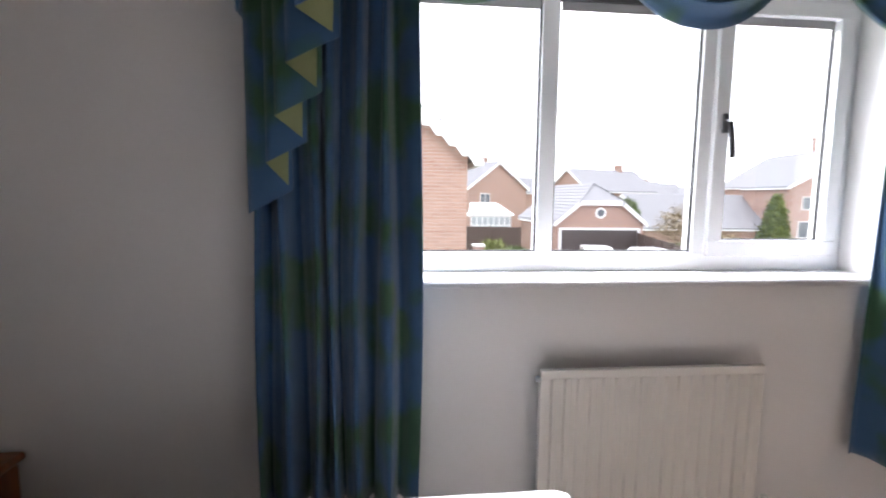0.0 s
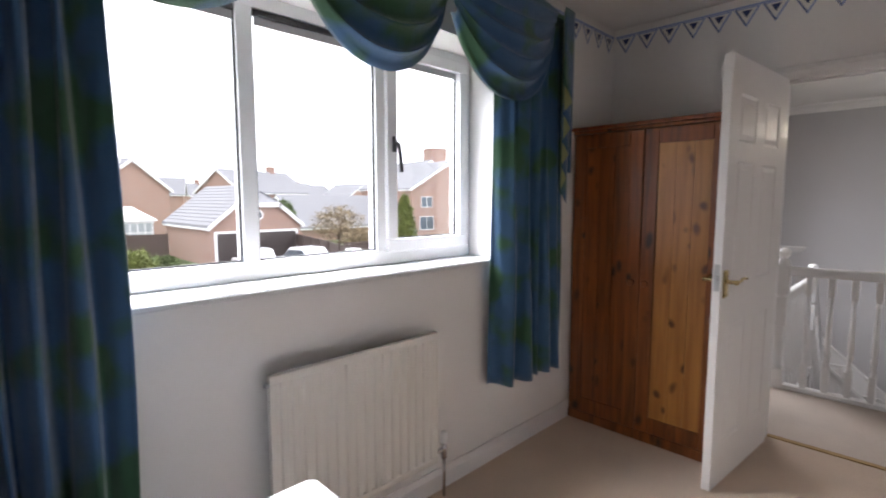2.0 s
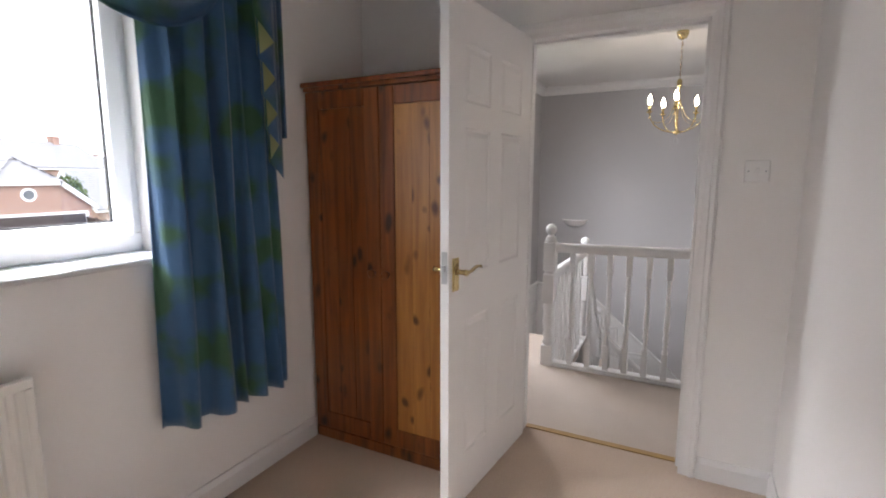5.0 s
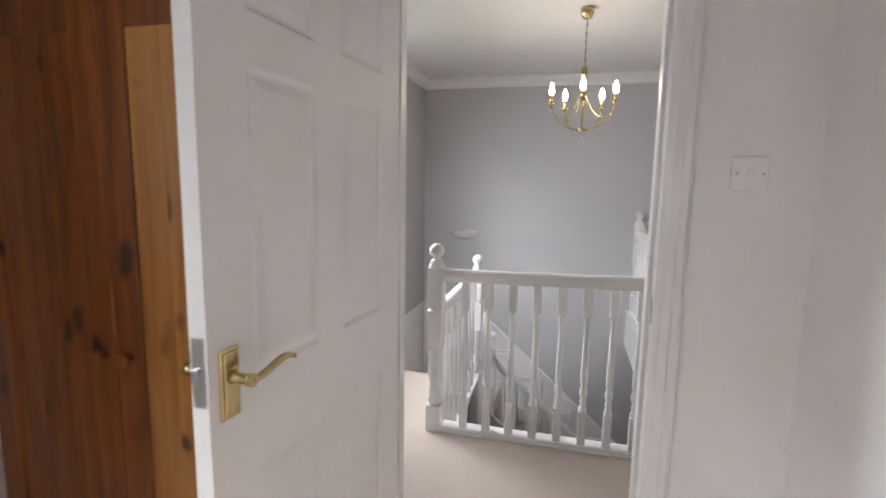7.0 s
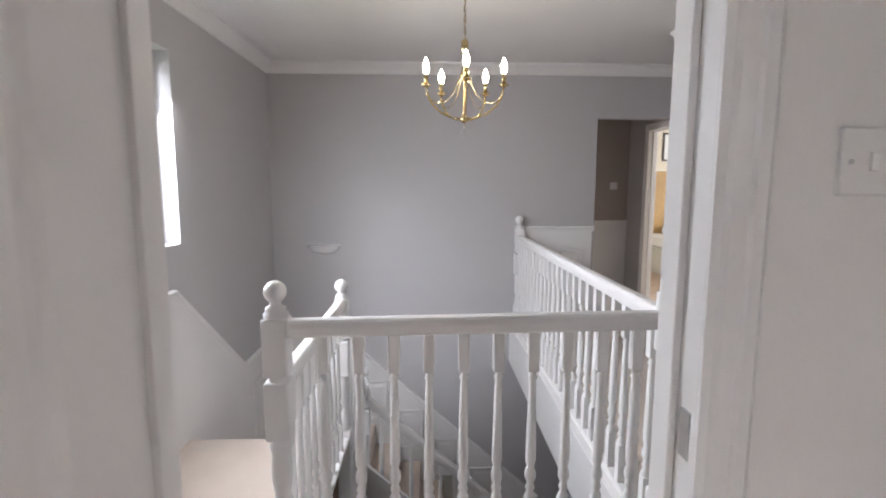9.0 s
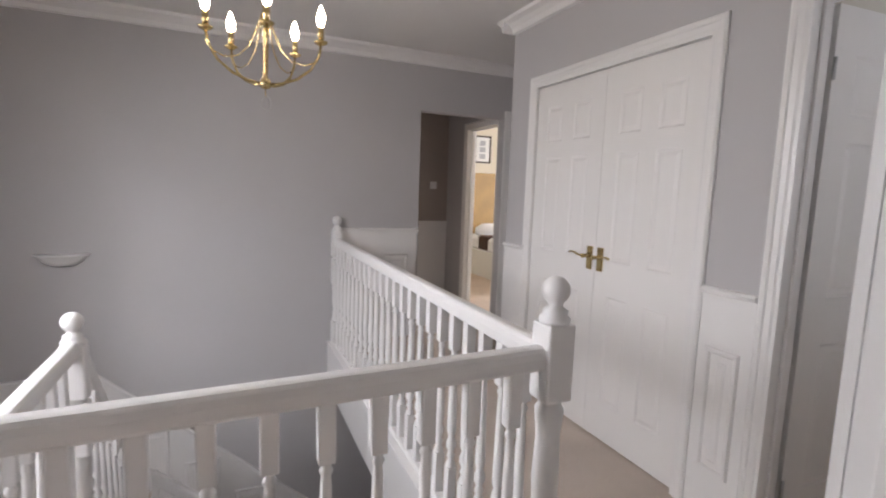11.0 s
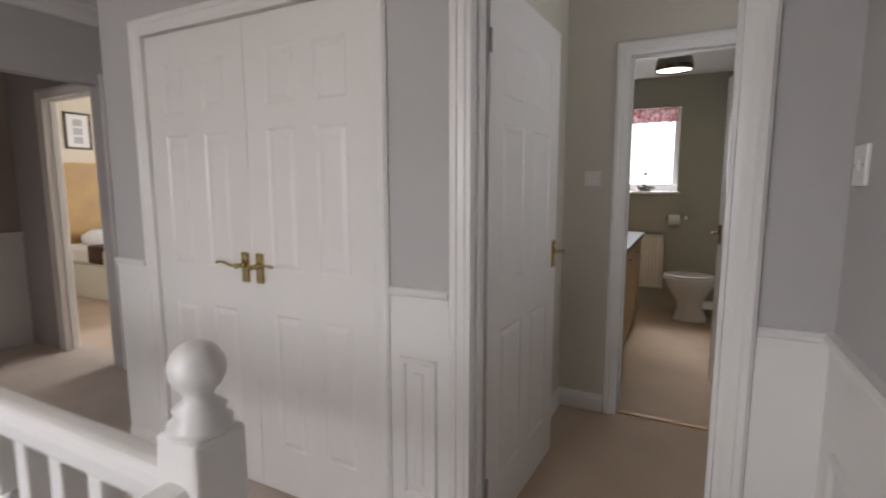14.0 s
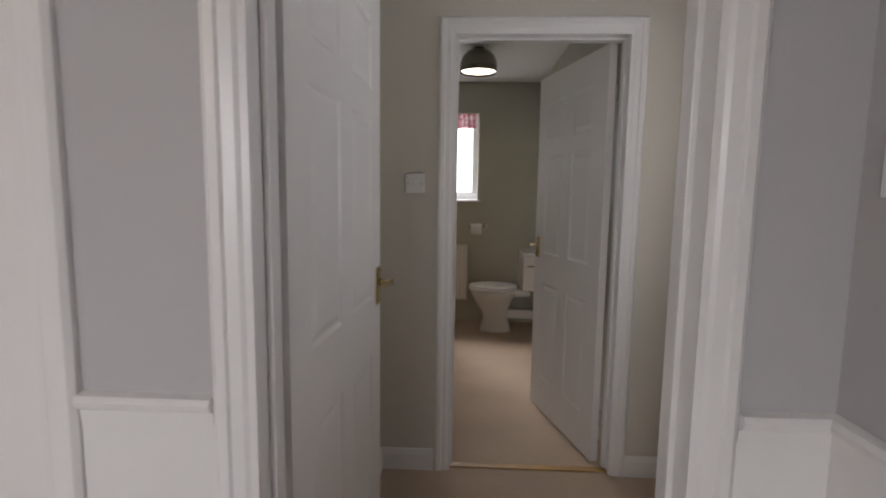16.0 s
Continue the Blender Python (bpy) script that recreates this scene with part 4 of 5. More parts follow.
def swag(x0, x1, zt, sag, y, seed):
    rng = random.Random(seed)
    nu, nv = 40, 44
    bm = bmesh.new()
    rows = []
    for j in range(nv + 1):
        v = j / nv
        row = []
        for i in range(nu + 1):
            u = i / nu
            q = 2 * u - 1
            c = 1 - q * q
            dip = v * sag * (0.40 + 0.60 * c)
            pull = 0.10 * v * q * (1 - c)
            fold = math.sin(v * 2 * math.pi * 5.5 + 1.2 * q + seed)
            xx = x0 + (x1 - x0) * u - pull * (x1 - x0)
            yy = y - 0.020 - (0.035 + 0.055 * math.sin(math.pi * v)) * c - 0.021 * fold * (0.35 + 0.65 * c) * (0.3 + v)
            zz = zt - dip - 0.014 * math.cos(v * 2 * math.pi * 5.5 + 1.2 * q + seed) * c
            row.append(bm.verts.new((xx, yy, zz)))
        rows.append(row)
    # hem turns under
    row = [bm.verts.new((w.co.x, w.co.y + 0.03, w.co.z + 0.012)) for w in rows[-1]]
    rows.append(row)
    for a, b in zip(rows, rows[1:]):
        for i in range(nu):
            f = bm.faces.new((a[i], a[i + 1], b[i + 1], b[i]))
            f.smooth = True
    ob = single("swag", bm, M_FAB, "blue and green draped swag of a curtain pelmet", "curtain swag", group="pelmet swags")
    s = ob.modifiers.new("thick", "SOLIDIFY")
    s.thickness, s.offset = 0.004, 0
    return ob


HEM = ((0.30, 1.86), (0.15, 1.79), (0.258, 1.725), (0.12, 1.66), (0.21, 1.592), (0.085, 1.53), (0.167, 1.466), (0.055, 1.41), (0.122, 1.338), (0.0, 1.272))


def tail(x_out, way, z_top, lift, y):
    """A cascading pelmet tail: folded like an accordion, its hem dropping from the inner fold to the outer edge."""
    t = thing("pelmet_tail", Matrix.Translation((x_out, y, z_top)), "blue and green pelmet tail with stepped olive-lined folds", "pelmet tail", "pelmet tails")
    n = len(HEM) - 1
    for k in range(n):
        (xa, za), (xb, zb) = HEM[k], HEM[k + 1]
        ya, yb = -0.080 + 0.011 * k, -0.080 + 0.011 * (k + 1)
        bm = bmesh.new()
        m, q = 6, 8
        rows = []
        for j in range(q + 1):
            row = []
            for i in range(m + 1):
                f = i / m
                x = xa + (xb - xa) * f
                hem = za + (zb - za) * f + lift - z_top
                zz = hem * (j / q)
                yy = ya + (yb - ya) * f - (0.003 * math.sin(math.pi * f) if k % 2 == 0 else -0.002) * (0.3 + 0.7 * j / q)
                row.append(bm.verts.new((way * x, yy, zz)))
            rows.append(row)
        for a, b in zip(rows, rows[1:]):
            for i in range(m):
                bm.faces.new((a[i], a[i + 1], b[i + 1], b[i])).smooth = True
        ob = part("pleat" if k % 2 == 0 else "lining", bm, M_FAB if k % 2 == 0 else M_LIN, t, "olive green lining" if k % 2 else "")
        sd = ob.modifiers.new("thick", "SOLIDIFY")
        sd.thickness, sd.offset = 0.002, 0
    return t


curtain("curtain", 1.798, 2.258, 0.37, 2.25, 1.855, 6, 3)
curtain("curtain", 3.79, 4.345, 0.44, 2.25, 1.85, 6, 8, flare=0.02, back=0.065)
single("pelmet_board", boxes((1.77, BW - 0.15, 2.27, 4.345, BW - 0.001, 2.29), (1.77, BW - 0.15, 1.80, 1.780, BW - 0.001, 2.27), (4.336, BW - 0.15, 1.50, 4.345, BW - 0.001, 2.27)), M_FAB, "fabric-covered curtain pelmet board above the window", "pelmet")
swag(1.93, 2.76, 2.28, 0.465, 1.80, 0.0)
swag(2.66, 3.42, 2.28, 0.475, 1.80, 1.7)
swag(3.34, 4.14, 2.28, 0.475, 1.79, 3.1)
tail(1.785, 1, 2.285, 0.0, 1.79)
tail(4.335, -0.70, 2.285, 0.06, 1.80)

# ---- radiators ----
def radiator(name, m, w, h, flutes, label, valve=True):
    r = thing(name, m, label, "radiator", "panel radiators")
    bm = bmesh.new()
    n = flutes * 4
    prof = []
    for i in range(n + 1):
        k = i % 4
        prof.append((0.02 + (w - 0.04) * (i + (0.35 if k in (1, 3) else 0)) / n, -0.004 if k in (0, 1) else -0.013))
    for zz in ((0.03, h - 0.03),):
        a = [bm.verts.new((x, y, zz[0])) for x, y in prof]
        b = [bm.verts.new((x, y, zz[1])) for x, y in prof]
        for i in range(n):
            bm.faces.new((a[i], a[i + 1], b[i + 1], b[i]))
    box(bm, 0.01, 0.004, 0.02, w - 0.01, 0.012, h - 0.02)
    part("panel", bm, M_RAD, r)
    part("bottom_edge", boxes((0, -0.013, 0, w, 0.012, 0.030), bev=0.005), M_RAD, r)
    part("top_edge", boxes((0, -0.013, h - 0.030, w, 0.012, h), bev=0.005), M_RAD, r)
    for x in (0.0, w - 0.024):
        part("side_edge", boxes((x, -0.010, 0.03, x + 0.024, 0.012, h - 0.03), bev=0.004), M_RAD, r)
    for x in (0.10, w - 0.14):
        part("bracket", boxes((x, 0.012, 0.10, x + 0.04, 0.0745, h - 0.08)), M_RAD, r)
    bm = bmesh.new()
    lathe(bm, [(0.009, -0.012), (0.009, 0.006)], 0.0, h - 0.03, 10, "X")
    part("bleed_cap", bm, M_PLGREY, r)
    if valve:
        bm = bmesh.new()
        lathe(bm, [(0.010, w), (0.010, w + 0.05)], 0.0, 0.045, 10, "X")
        lathe(bm, [(0.012, 0.0), (0.014, 0.03), (0.014, 0.055), (0.011, 0.06), (0.011, 0.07)], w + 0.045, 0.0, 12)
        lathe(bm, [(0.0075, -0.18), (0.0075, 0.01)], w + 0.045, 0.0, 10)
        v = part("valve", bm, M_CHROME, r, "chrome radiator valve on a pipe")
        bm = bmesh.new()
        lathe(bm, [(0.016, 0.07), (0.017, 0.075), (0.015, 0.12), (0.010, 0.125)], w + 0.045, 0.0, 12)
        part("cap", bm, M_PLAST, v)
    return r


radiator("radiator", Matrix.Translation((2.640, BW - 0.075, 0.196)), 0.762, 0.59, 17, "off-white ribbed panel radiator below the window")

# ---- bed and bedside ----
bed = thing("bed", Matrix.Translation((0.62, 0.62, 0)), "bed with a smooth white cotton cover", "bed")
soften(part("divan_base", boxes((0.02, 0.03, 0.06, 1.95, 0.87, 0.34), bev=0.02), M_SHEET, bed), 0.01)
bm = bmesh.new()
nx, ny = 40, 22
rows = []
for i in range(nx + 1):
    row = []
    for j in range(ny + 1):
        u, v = i / nx, j / ny
        e = min(u * 2.0, (1 - u) * 2.0 * 1.0, v * 0.93, (1 - v) * 0.93)
        drop = 0.045 * max(0.0, 1 - e / 0.07) ** 2.0
        z = 0.625 - drop + 0.008 * noise.noise((u * 7, v * 5, 0.3)) + 0.004 * noise.noise((u * 19, v * 15, 1.3))
        row.append(bm.verts.new((u * 2.0, v * 0.93, z)))
    rows.append(row)
for a, b in zip(rows, rows[1:]):
    for j in range(ny):
        bm.faces.new((a[j], b[j], b[j + 1], a[j + 1])).smooth = True
edge = [r[0] for r in rows] + rows[-1][1:] + [r[-1] for r in reversed(rows[:-1])] + list(reversed(rows[0][1:-1]))
low = [bm.verts.new((v.co.x * 1.0, v.co.y, 0.30 + 0.008 * math.sin(40 * (v.co.x + v.co.y)))) for v in edge]
for k in range(len(edge)):
    f = bm.faces.new((edge[k], edge[(k + 1) % len(edge)], low[(k + 1) % len(edge)], low[k]))
    f.smooth = True
part("cover", bm, M_SHEET, bed)
for x in (0.1, 1.85):
    for y in (0.1, 0.80):
        part("leg", boxes((x - 0.025, y - 0.025, 0, x + 0.025, y + 0.025, 0.07)), M_BARK, bed)
cab = thing("bedside_cabinet", Matrix.Translation((0.655, 1.58, 0)), "small stained pine bedside cabinet", "cabinet")
soften(part("top", boxes((-0.01, -0.01, 0.535, 0.44, 0.345, 0.56), bev=0.008), M_PINE, cab))
part("body", boxes((0.01, 0.01, 0.0, 0.42, 0.335, 0.535)), M_PINE, cab)
part("drawer", boxes((0.03, -0.004, 0.34, 0.40, 0.010, 0.50), bev=0.004), M_PINE, cab)

# ---- wardrobe ----
WX, WY0, WY1, WH = 4.60, 1.085, 1.94, 1.775
ward = thing("wardrobe", Matrix.Translation((WX, WY0, 0)), "dark-stained knotty pine wardrobe with two doors", "wardrobe")
ww, wd = WY1 - WY0, 0.495
soften(part("carcass", boxes((0.022, 0.012, 0.06, wd, 0.032, WH - 0.03), (0.022, ww - 0.032, 0.06, wd, ww - 0.012, WH - 0.03), (wd - 0.012, 0.03, 0.06, wd, ww - 0.03, WH - 0.03), (0.022, 0.03, 0.06, wd - 0.01, ww - 0.03, 0.09)), M_PINE, ward), 0.002)
soften(part("cornice", boxes((-0.012, -0.008, WH - 0.022, wd, ww + 0.006, WH), (0.0, 0.0, WH - 0.04, wd, ww, WH - 0.022)), M_PINE, ward), 0.005)
soften(part("plinth", boxes((0.006, 0.004, 0, wd, ww - 0.004, 0.055)), M_PINE, ward), 0.004)
half = (ww - 0.03) / 2
for k, y0 in enumerate((0.013, 0.017 + half)):
    y1 = y0 + half
    d = part("door", boxes((0.0, y0, 0.062, 0.022, y0 + 0.075, WH - 0.045), (0.0, y1 - 0.075, 0.062, 0.022, y1, WH - 0.045), (0.0, y0 + 0.075, 0.062, 0.022, y1 - 0.075, 0.15), (0.0, y0 + 0.075, WH - 0.125, 0.022, y1 - 0.075, WH - 0.045)), M_PINE, ward)
    soften(d, 0.004)
    nb = 3
    for i in range(nb):
        a = y0 + 0.075 + (half - 0.15) * i / nb
        b = y0 + 0.075 + (half - 0.15) * (i + 1) / nb
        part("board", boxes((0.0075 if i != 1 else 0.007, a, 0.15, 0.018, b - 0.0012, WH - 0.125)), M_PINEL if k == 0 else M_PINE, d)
    bm = bmesh.new()
    yk = y1 - 0.036 if k == 0 else y0 + 0.036
    lathe(bm, [(0.015, -0.030), (0.019, -0.026), (0.019, -0.018), (0.009, -0.010), (0.012, 0.0)], yk, 0.90, 14, "X")
    part("knob", bm, M_PINE, d, "turned pine knob")

# ---- border of printed triangles ----
def border(name, m, count, pitch):
    t = thing(name, m, "wallpaper border of navy and pale blue triangles", "wallpaper border", kind="structure")
    bm = boxes((0, -0.0008, 0.106, count * pitch, 0, 0.116))
    part("stripe", bm, M_BLUEP, t)
    p = pitch
    o = bmesh.new()
    extrude_poly(o, [(0.004, -0.0010, 0.104), (p - 0.004, -0.0010, 0.104), (p / 2, -0.0010, 0.0)], (0, 0.001, 0))
    o_me = mesh_of("pennant", o, M_BLUEP)
    w = bmesh.new()
    extrude_poly(w, [(0.018, -0.0016, 0.098), (p - 0.018, -0.0016, 0.098), (p / 2, -0.0016, 0.018)], (0, 0.0006, 0))
    w_me = mesh_of("pennant_field", w, M_PAPER)
    c = bmesh.new()
    extrude_poly(c, [(0.044, -0.0022, 0.090), (p - 0.044, -0.0022, 0.090), (p / 2, -0.0022, 0.050)], (0, 0.0006, 0))
    extrude_poly(c, [(0.010, -0.0022, 0.103), (0.016, -0.0022, 0.103), (p / 2 + 0.003, -0.0022, 0.008), (p / 2 - 0.003, -0.0022, 0.008)], (0, 0.0006, 0))
    c_me = mesh_of("pennant_centre", c, M_NAVY)
    for k in range(count):
        a = new("pennant", o_me)
        a.parent, a.location = t, (k * p, 0, 0)
        for nm, me in (("pennant_field", w_me), ("pennant_centre", c_me)):
            b = new(nm, me)
            b.parent = a
    return t


border("wallpaper_border_door_wall", facing(XD, BW - 0.01, 2.292, -90), 15, 0.136)
border("wallpaper_border_window_wall", facing(XD - 0.01 - 0.136 * 36, BW, 2.292, 0), 36, 0.136)

# ---- switches ----
def switch(m, label, gangs=1):
    s = thing("light_switch", m, label, "light switch", "light switches")
    soften(part("plate", boxes((-0.043, -0.009, -0.043, 0.043, 0, 0.043)), M_PLAST, s), 0.003)
    for k in range(gangs):
        x = (k - (gangs - 1) / 2) * 0.02
        part("rocker", boxes((x - 0.006, -0.013, -0.012, x + 0.006, -0.008, 0.012), bev=0.002), M_PLAST, s)
    for x in (-0.030, 0.030):
        bm = bmesh.new()
        lathe(bm, [(0.0035, -0.0105), (0.0035, -0.008)], x, 0.0, 8, "Y")
        part("screw", bm, M_STEEL, s)
    return s


switch(facing(XD, 0.039, 1.363, -90), "white plastic light switch on the bedroom wall")
switch(facing(XL, -1.145, 1.345, 90), "white plastic light switch on the grey landing wall")
switch(facing(6.030, YB, 1.345, 180), "white plastic light switch beside the bathroom door")
switch(facing(10.45, -1.66, 1.36, -90), "white plastic light switch in the passage")
single("strike_plate", boxes((5.112, DO0 - 0.001, 0.95, 5.137, DO0 + 0.002, 1.02)), M_STEEL, "steel strike plate in the door lining", "strike plate")

# ---- chandelier ----
CX, CY = 7.10, 0.415
ch = thing("chandelier", Matrix.Translation((CX, CY, 1.612)), "polished brass five-arm chandelier with lit candle bulbs", "chandelier")
bm = bmesh.new()
lathe(bm, [(0.004, 0.055), (0.018, 0.06), (0.024, 0.075), (0.018, 0.09), (0.008, 0.10), (0.006, 0.30), (0.010, 0.36), (0.007, 0.40), (0.018, 0.42), (0.020, 0.46), (0.012, 0.475), (0.004, 0.48)], n=14)
part("stem", bm, M_BRASS, ch)
bm = bmesh.new()
tube(bm, [(0.009 * math.cos(a), 0, 0.040 + 0.013 * math.sin(a)) for a in [2 * math.pi * k / 14 for k in range(15)]], 0.002, 6, up=(0, 1, 0))
part("ring", bm, M_BRASS, ch)
bm = bmesh.new()
tube(bm, [(0, 0.017 * math.cos(a), 0.004 + 0.026 * math.sin(a)) for a in [2 * math.pi * k / 16 for k in range(17)]], 0.0036, 6, up=(1, 0, 0))
part("pull_ring", bm, M_STEEL, ch, "silvery ring under the chandelier")
bm = bmesh.new()
lathe(bm, [(0.008, 0.765), (0.030, 0.775), (0.042, 0.800), (0.044, 0.822), (0.044, 0.828)], n=18)
part("ceiling_rose", bm, M_BRASS, ch)
for k in range(11):
    bm = bmesh.new()
    z = 0.478 + 0.0268 * k
    pts = [(0.006 * math.cos(a), 0, z + 0.013 + 0.017 * math.sin(a)) for a in [2 * math.pi * i / 10 for i in range(11)]]
    if k % 2:
        pts = [(0, p[0], p[2]) for p in pts]
    tube(bm, pts, 0.0018, 5, up=(0, 1, 0) if k % 2 == 0 else (1, 0, 0))
    part("chain_link", bm, M_BRASS, ch)
bm = bmesh.new()
tube(bm, [(0.004 * math.sin(2.5 * k), 0.004 * math.cos(2.5 * k), 0.47 + 0.0305 * k) for k in range(11)], 0.0025, 6, up=(0, 1, 0))
part("flex", bm, M_CABLE, ch)
arm_bm = bmesh.new()
tube(arm_bm, [(0.015, 0, 0.075), (0.06, 0, 0.078), (0.12, 0, 0.098), (0.170, 0, 0.135), (0.200, 0, 0.185), (0.207, 0, 0.225)], 0.0055, 8, up=(0, 1, 0))
tube(arm_bm, [(0.010, 0, 0.33), (0.030, 0, 0.27), (0.06, 0, 0.20), (0.10, 0, 0.16), (0.145, 0, 0.148), (0.18, 0, 0.16)], 0.003, 6, up=(0, 1, 0))
arm_me = mesh_of("arm", arm_bm, M_BRASS)
cup_me = mesh_of("candle_cup", lathe(lathe(bmesh.new(), [(0.006, 0.222), (0.024, 0.232), (0.026, 0.238), (0.012, 0.240)], n=14), [(0.011, 0.240), (0.011, 0.292)], n=12), M_BRASS)
bulb_me = mesh_of("bulb", lathe(bmesh.new(), [(0.008, 0.290), (0.011, 0.297), (0.0155, 0.316), (0.0145, 0.333), (0.008, 0.352), (0.002, 0.368)], n=14), M_BULB)
for k in range(5):
    m = Matrix.Rotation(radians(178 + 72 * k), 4, "Z")
    a = new("arm", arm_me)
    a.parent, a.matrix_basis = ch, m
    for nm, me, lb in (("candle_cup", cup_me, ""), ("bulb", bulb_me, "lit candle bulb")):
        o = new(nm, me)
        o.parent, o.location = a, (0.207, 0, 0)
        if lb:
            o["label"] = lb

# ---- plaster wall light on the stairwell wall ----
bm = bmesh.new()
prof = [(0.004, -0.085), (0.07, -0.080), (0.115, -0.055), (0.135, -0.030), (0.142, -0.018), (0.158, -0.014), (0.163, -0.004), (0.158, 0.0)]
n = 18
rings = []
for r, z in prof:
    rings.append([bm.verts.new((-r * 0.62 * math.sin(math.pi * k / n), r * math.cos(math.pi * k / n), z)) for k in range(n + 1)])
for a, b in zip(rings, rings[1:]):
    for k in range(n):
        bm.faces.new((a[k], a[k + 1], b[k + 1], b[k])).smooth = True
bm.faces.new(rings[-1])
for a, b in zip(rings, rings[1:]):
    bm.faces.new((a[0], b[0], b[-1], a[-1]))
single("wall_light", bm, M_TRIM, "white plaster half-bowl uplighter on the stairwell wall", "wall light", m=Matrix.Translation((XF, 1.595, 0.795)))

# ---- bathroom ----
lamp = thing("ceiling_lamp", Matrix.Translation((5.715, -4.30, 2.215)), "chrome dome ceiling lamp with a lit white diffuser", "ceiling lamp")
bm = bmesh.new()
lathe(bm, [(0.10, 0.032), (0.134, 0.030), (0.136, 0.002), (0.140, 0.0), (0.141, 0.045), (0.136, 0.085), (0.118, 0.125), (0.086, 0.155), (0.045, 0.168), (0.040, 0.170), (0.040, 0.185)], n=32)
part("shade", bm, M_SMOKE, lamp, "chrome dome shade")
bm = bmesh.new()
lathe(bm, [(0.133, 0.020), (0.133, 0.028)], n=28)
part("diffuser", bm, M_DIFF, lamp, "glowing white diffuser")
bm = bmesh.new()
lathe(bm, [(0.05, 0.165), (0.05, CEIL - 0.05 - 2.228)], n=18)
part("ceiling_plate", bm, M_CHROME, lamp)

radiator("radiator", facing(6.16, BY + 0.075, 0.24, 180), 0.40, 0.565, 11, "cream ribbed radiator below the bathroom window", valve=False)

# toilet: faces +x, cistern at the side wall
wc = thing("toilet", Matrix.Translation((5.065, -5.10, 0)), "white ceramic toilet with closed seat and cistern", "toilet")
def loft(bm, rows, n=24):
    """Rings: (z, centre x, half length x, half width y)."""
    rings = []
    for z, cx, a, b in rows:
        rings.append([bm.verts.new((cx + a * math.cos(2 * math.pi * k / n), b * math.sin(2 * math.pi * k / n), z)) for k in range(n)])
    for p, q in zip(rings, rings[1:]):
        for k in range(n):
            bm.faces.new((p[k], p[(k + 1) % n], q[(k + 1) % n], q[k])).smooth = True
    bm.faces.new(list(reversed(rings[0])))
    bm.faces.new(rings[-1])
    return bm
part("pan", loft(bmesh.new(), [(0.0, 0.42, 0.155, 0.11), (0.03, 0.42, 0.15, 0.105), (0.12, 0.42, 0.12, 0.085), (0.20, 0.43, 0.13, 0.10), (0.28, 0.44, 0.18, 0.145), (0.35, 0.44, 0.215, 0.172), (0.39, 0.44, 0.225, 0.18), (0.40, 0.44, 0.22, 0.175)]), M_CERAM, wc)
soften(part("outlet", boxes((0.02, -0.045, 0.12, 0.33, 0.045, 0.21), (0.10, -0.08, 0.34, 0.30, 0.08, 0.40), bev=0.02), M_CERAM, wc), 0.005)
part("seat", loft(bmesh.new(), [(0.402, 0.45, 0.225, 0.182), (0.408, 0.45, 0.23, 0.187), (0.422, 0.45, 0.23, 0.187), (0.426, 0.45, 0.225, 0.182)]), M_PLAST, wc)
part("lid", loft(bmesh.new(), [(0.428, 0.45, 0.225, 0.182), (0.434, 0.45, 0.23, 0.187), (0.446, 0.45, 0.225, 0.182), (0.452, 0.45, 0.19, 0.15)]), M_PLAST, wc)
cis = part("cistern", boxes((0.01, -0.20, 0.42, 0.185, 0.20, 0.74), bev=0.02), M_CERAM, wc)
part("cistern_lid", boxes((0.003, -0.21, 0.74, 0.195, 0.21, 0.775), bev=0.012), M_CERAM, wc)
bm = bmesh.new()
lathe(bm, [(0.010, 0.21), (0.010, 0.225)], 0.10, 0.66, 10, "Y")
box(bm, 0.09, 0.225, 0.652, 0.16, 0.235, 0.668, bev=0.003)
part("flush_lever", bm, M_CHROME, cis)
bm = bmesh.new()
tube(bm, [(0.06, 0.10, 0.0), (0.06, 0.10, 0.42)], 0.012, 8, up=(0, 1, 0))
part("pipe", bm, M_CHROME, wc)

roll = thing("toilet_roll_holder", Matrix.Translation((5.68, BY, 0.98)), "white toilet roll on a chrome wall holder", "toilet roll holder")
bm = bmesh.new()
lathe(bm, [(0.022, 0.0), (0.020, 0.012)], -0.10, 0.0, 12, "Y")
tube(bm, [(-0.10, 0.0, 0), (-0.10, 0.065, 0), (-0.09, 0.07, 0), (0.08, 0.07, 0)], 0.007, 8, up=(0, 0, 1))
part("arm", bm, M_CHROME, roll)
bm = bmesh.new()
lathe(bm, [(0.052, -0.055), (0.054, -0.05), (0.054, 0.05), (0.052, 0.055)], 0.07, -0.02, 20, "X")
part("paper_roll", bm, M_PAPER, roll)

van = thing("vanity_unit", Matrix.Translation((5.93, -4.85, 0)), "oak vanity unit under a black worktop", "vanity unit")
part("body", boxes((0.03, 0.02, 0.08, 0.52, 1.66, 0.83)), M_OAKV, van)
part("plinth", boxes((0.06, 0.03, 0, 0.50, 1.64, 0.08)), M_OAKV, van)
for k in range(3):
    d = part("door", boxes((0.01, 0.03 + 0.545 * k, 0.10, 0.03, 0.565 + 0.545 * k, 0.82), bev=0.003), M_OAKV, van)
    bm = bmesh.new()
    lathe(bm, [(0.011, -0.022), (0.012, -0.014), (0.005, -0.008), (0.006, 0.01)], 0.52 + 0.545 * k, 0.74, 12, "X")
    part("knob", bm, M_CHROME, d)
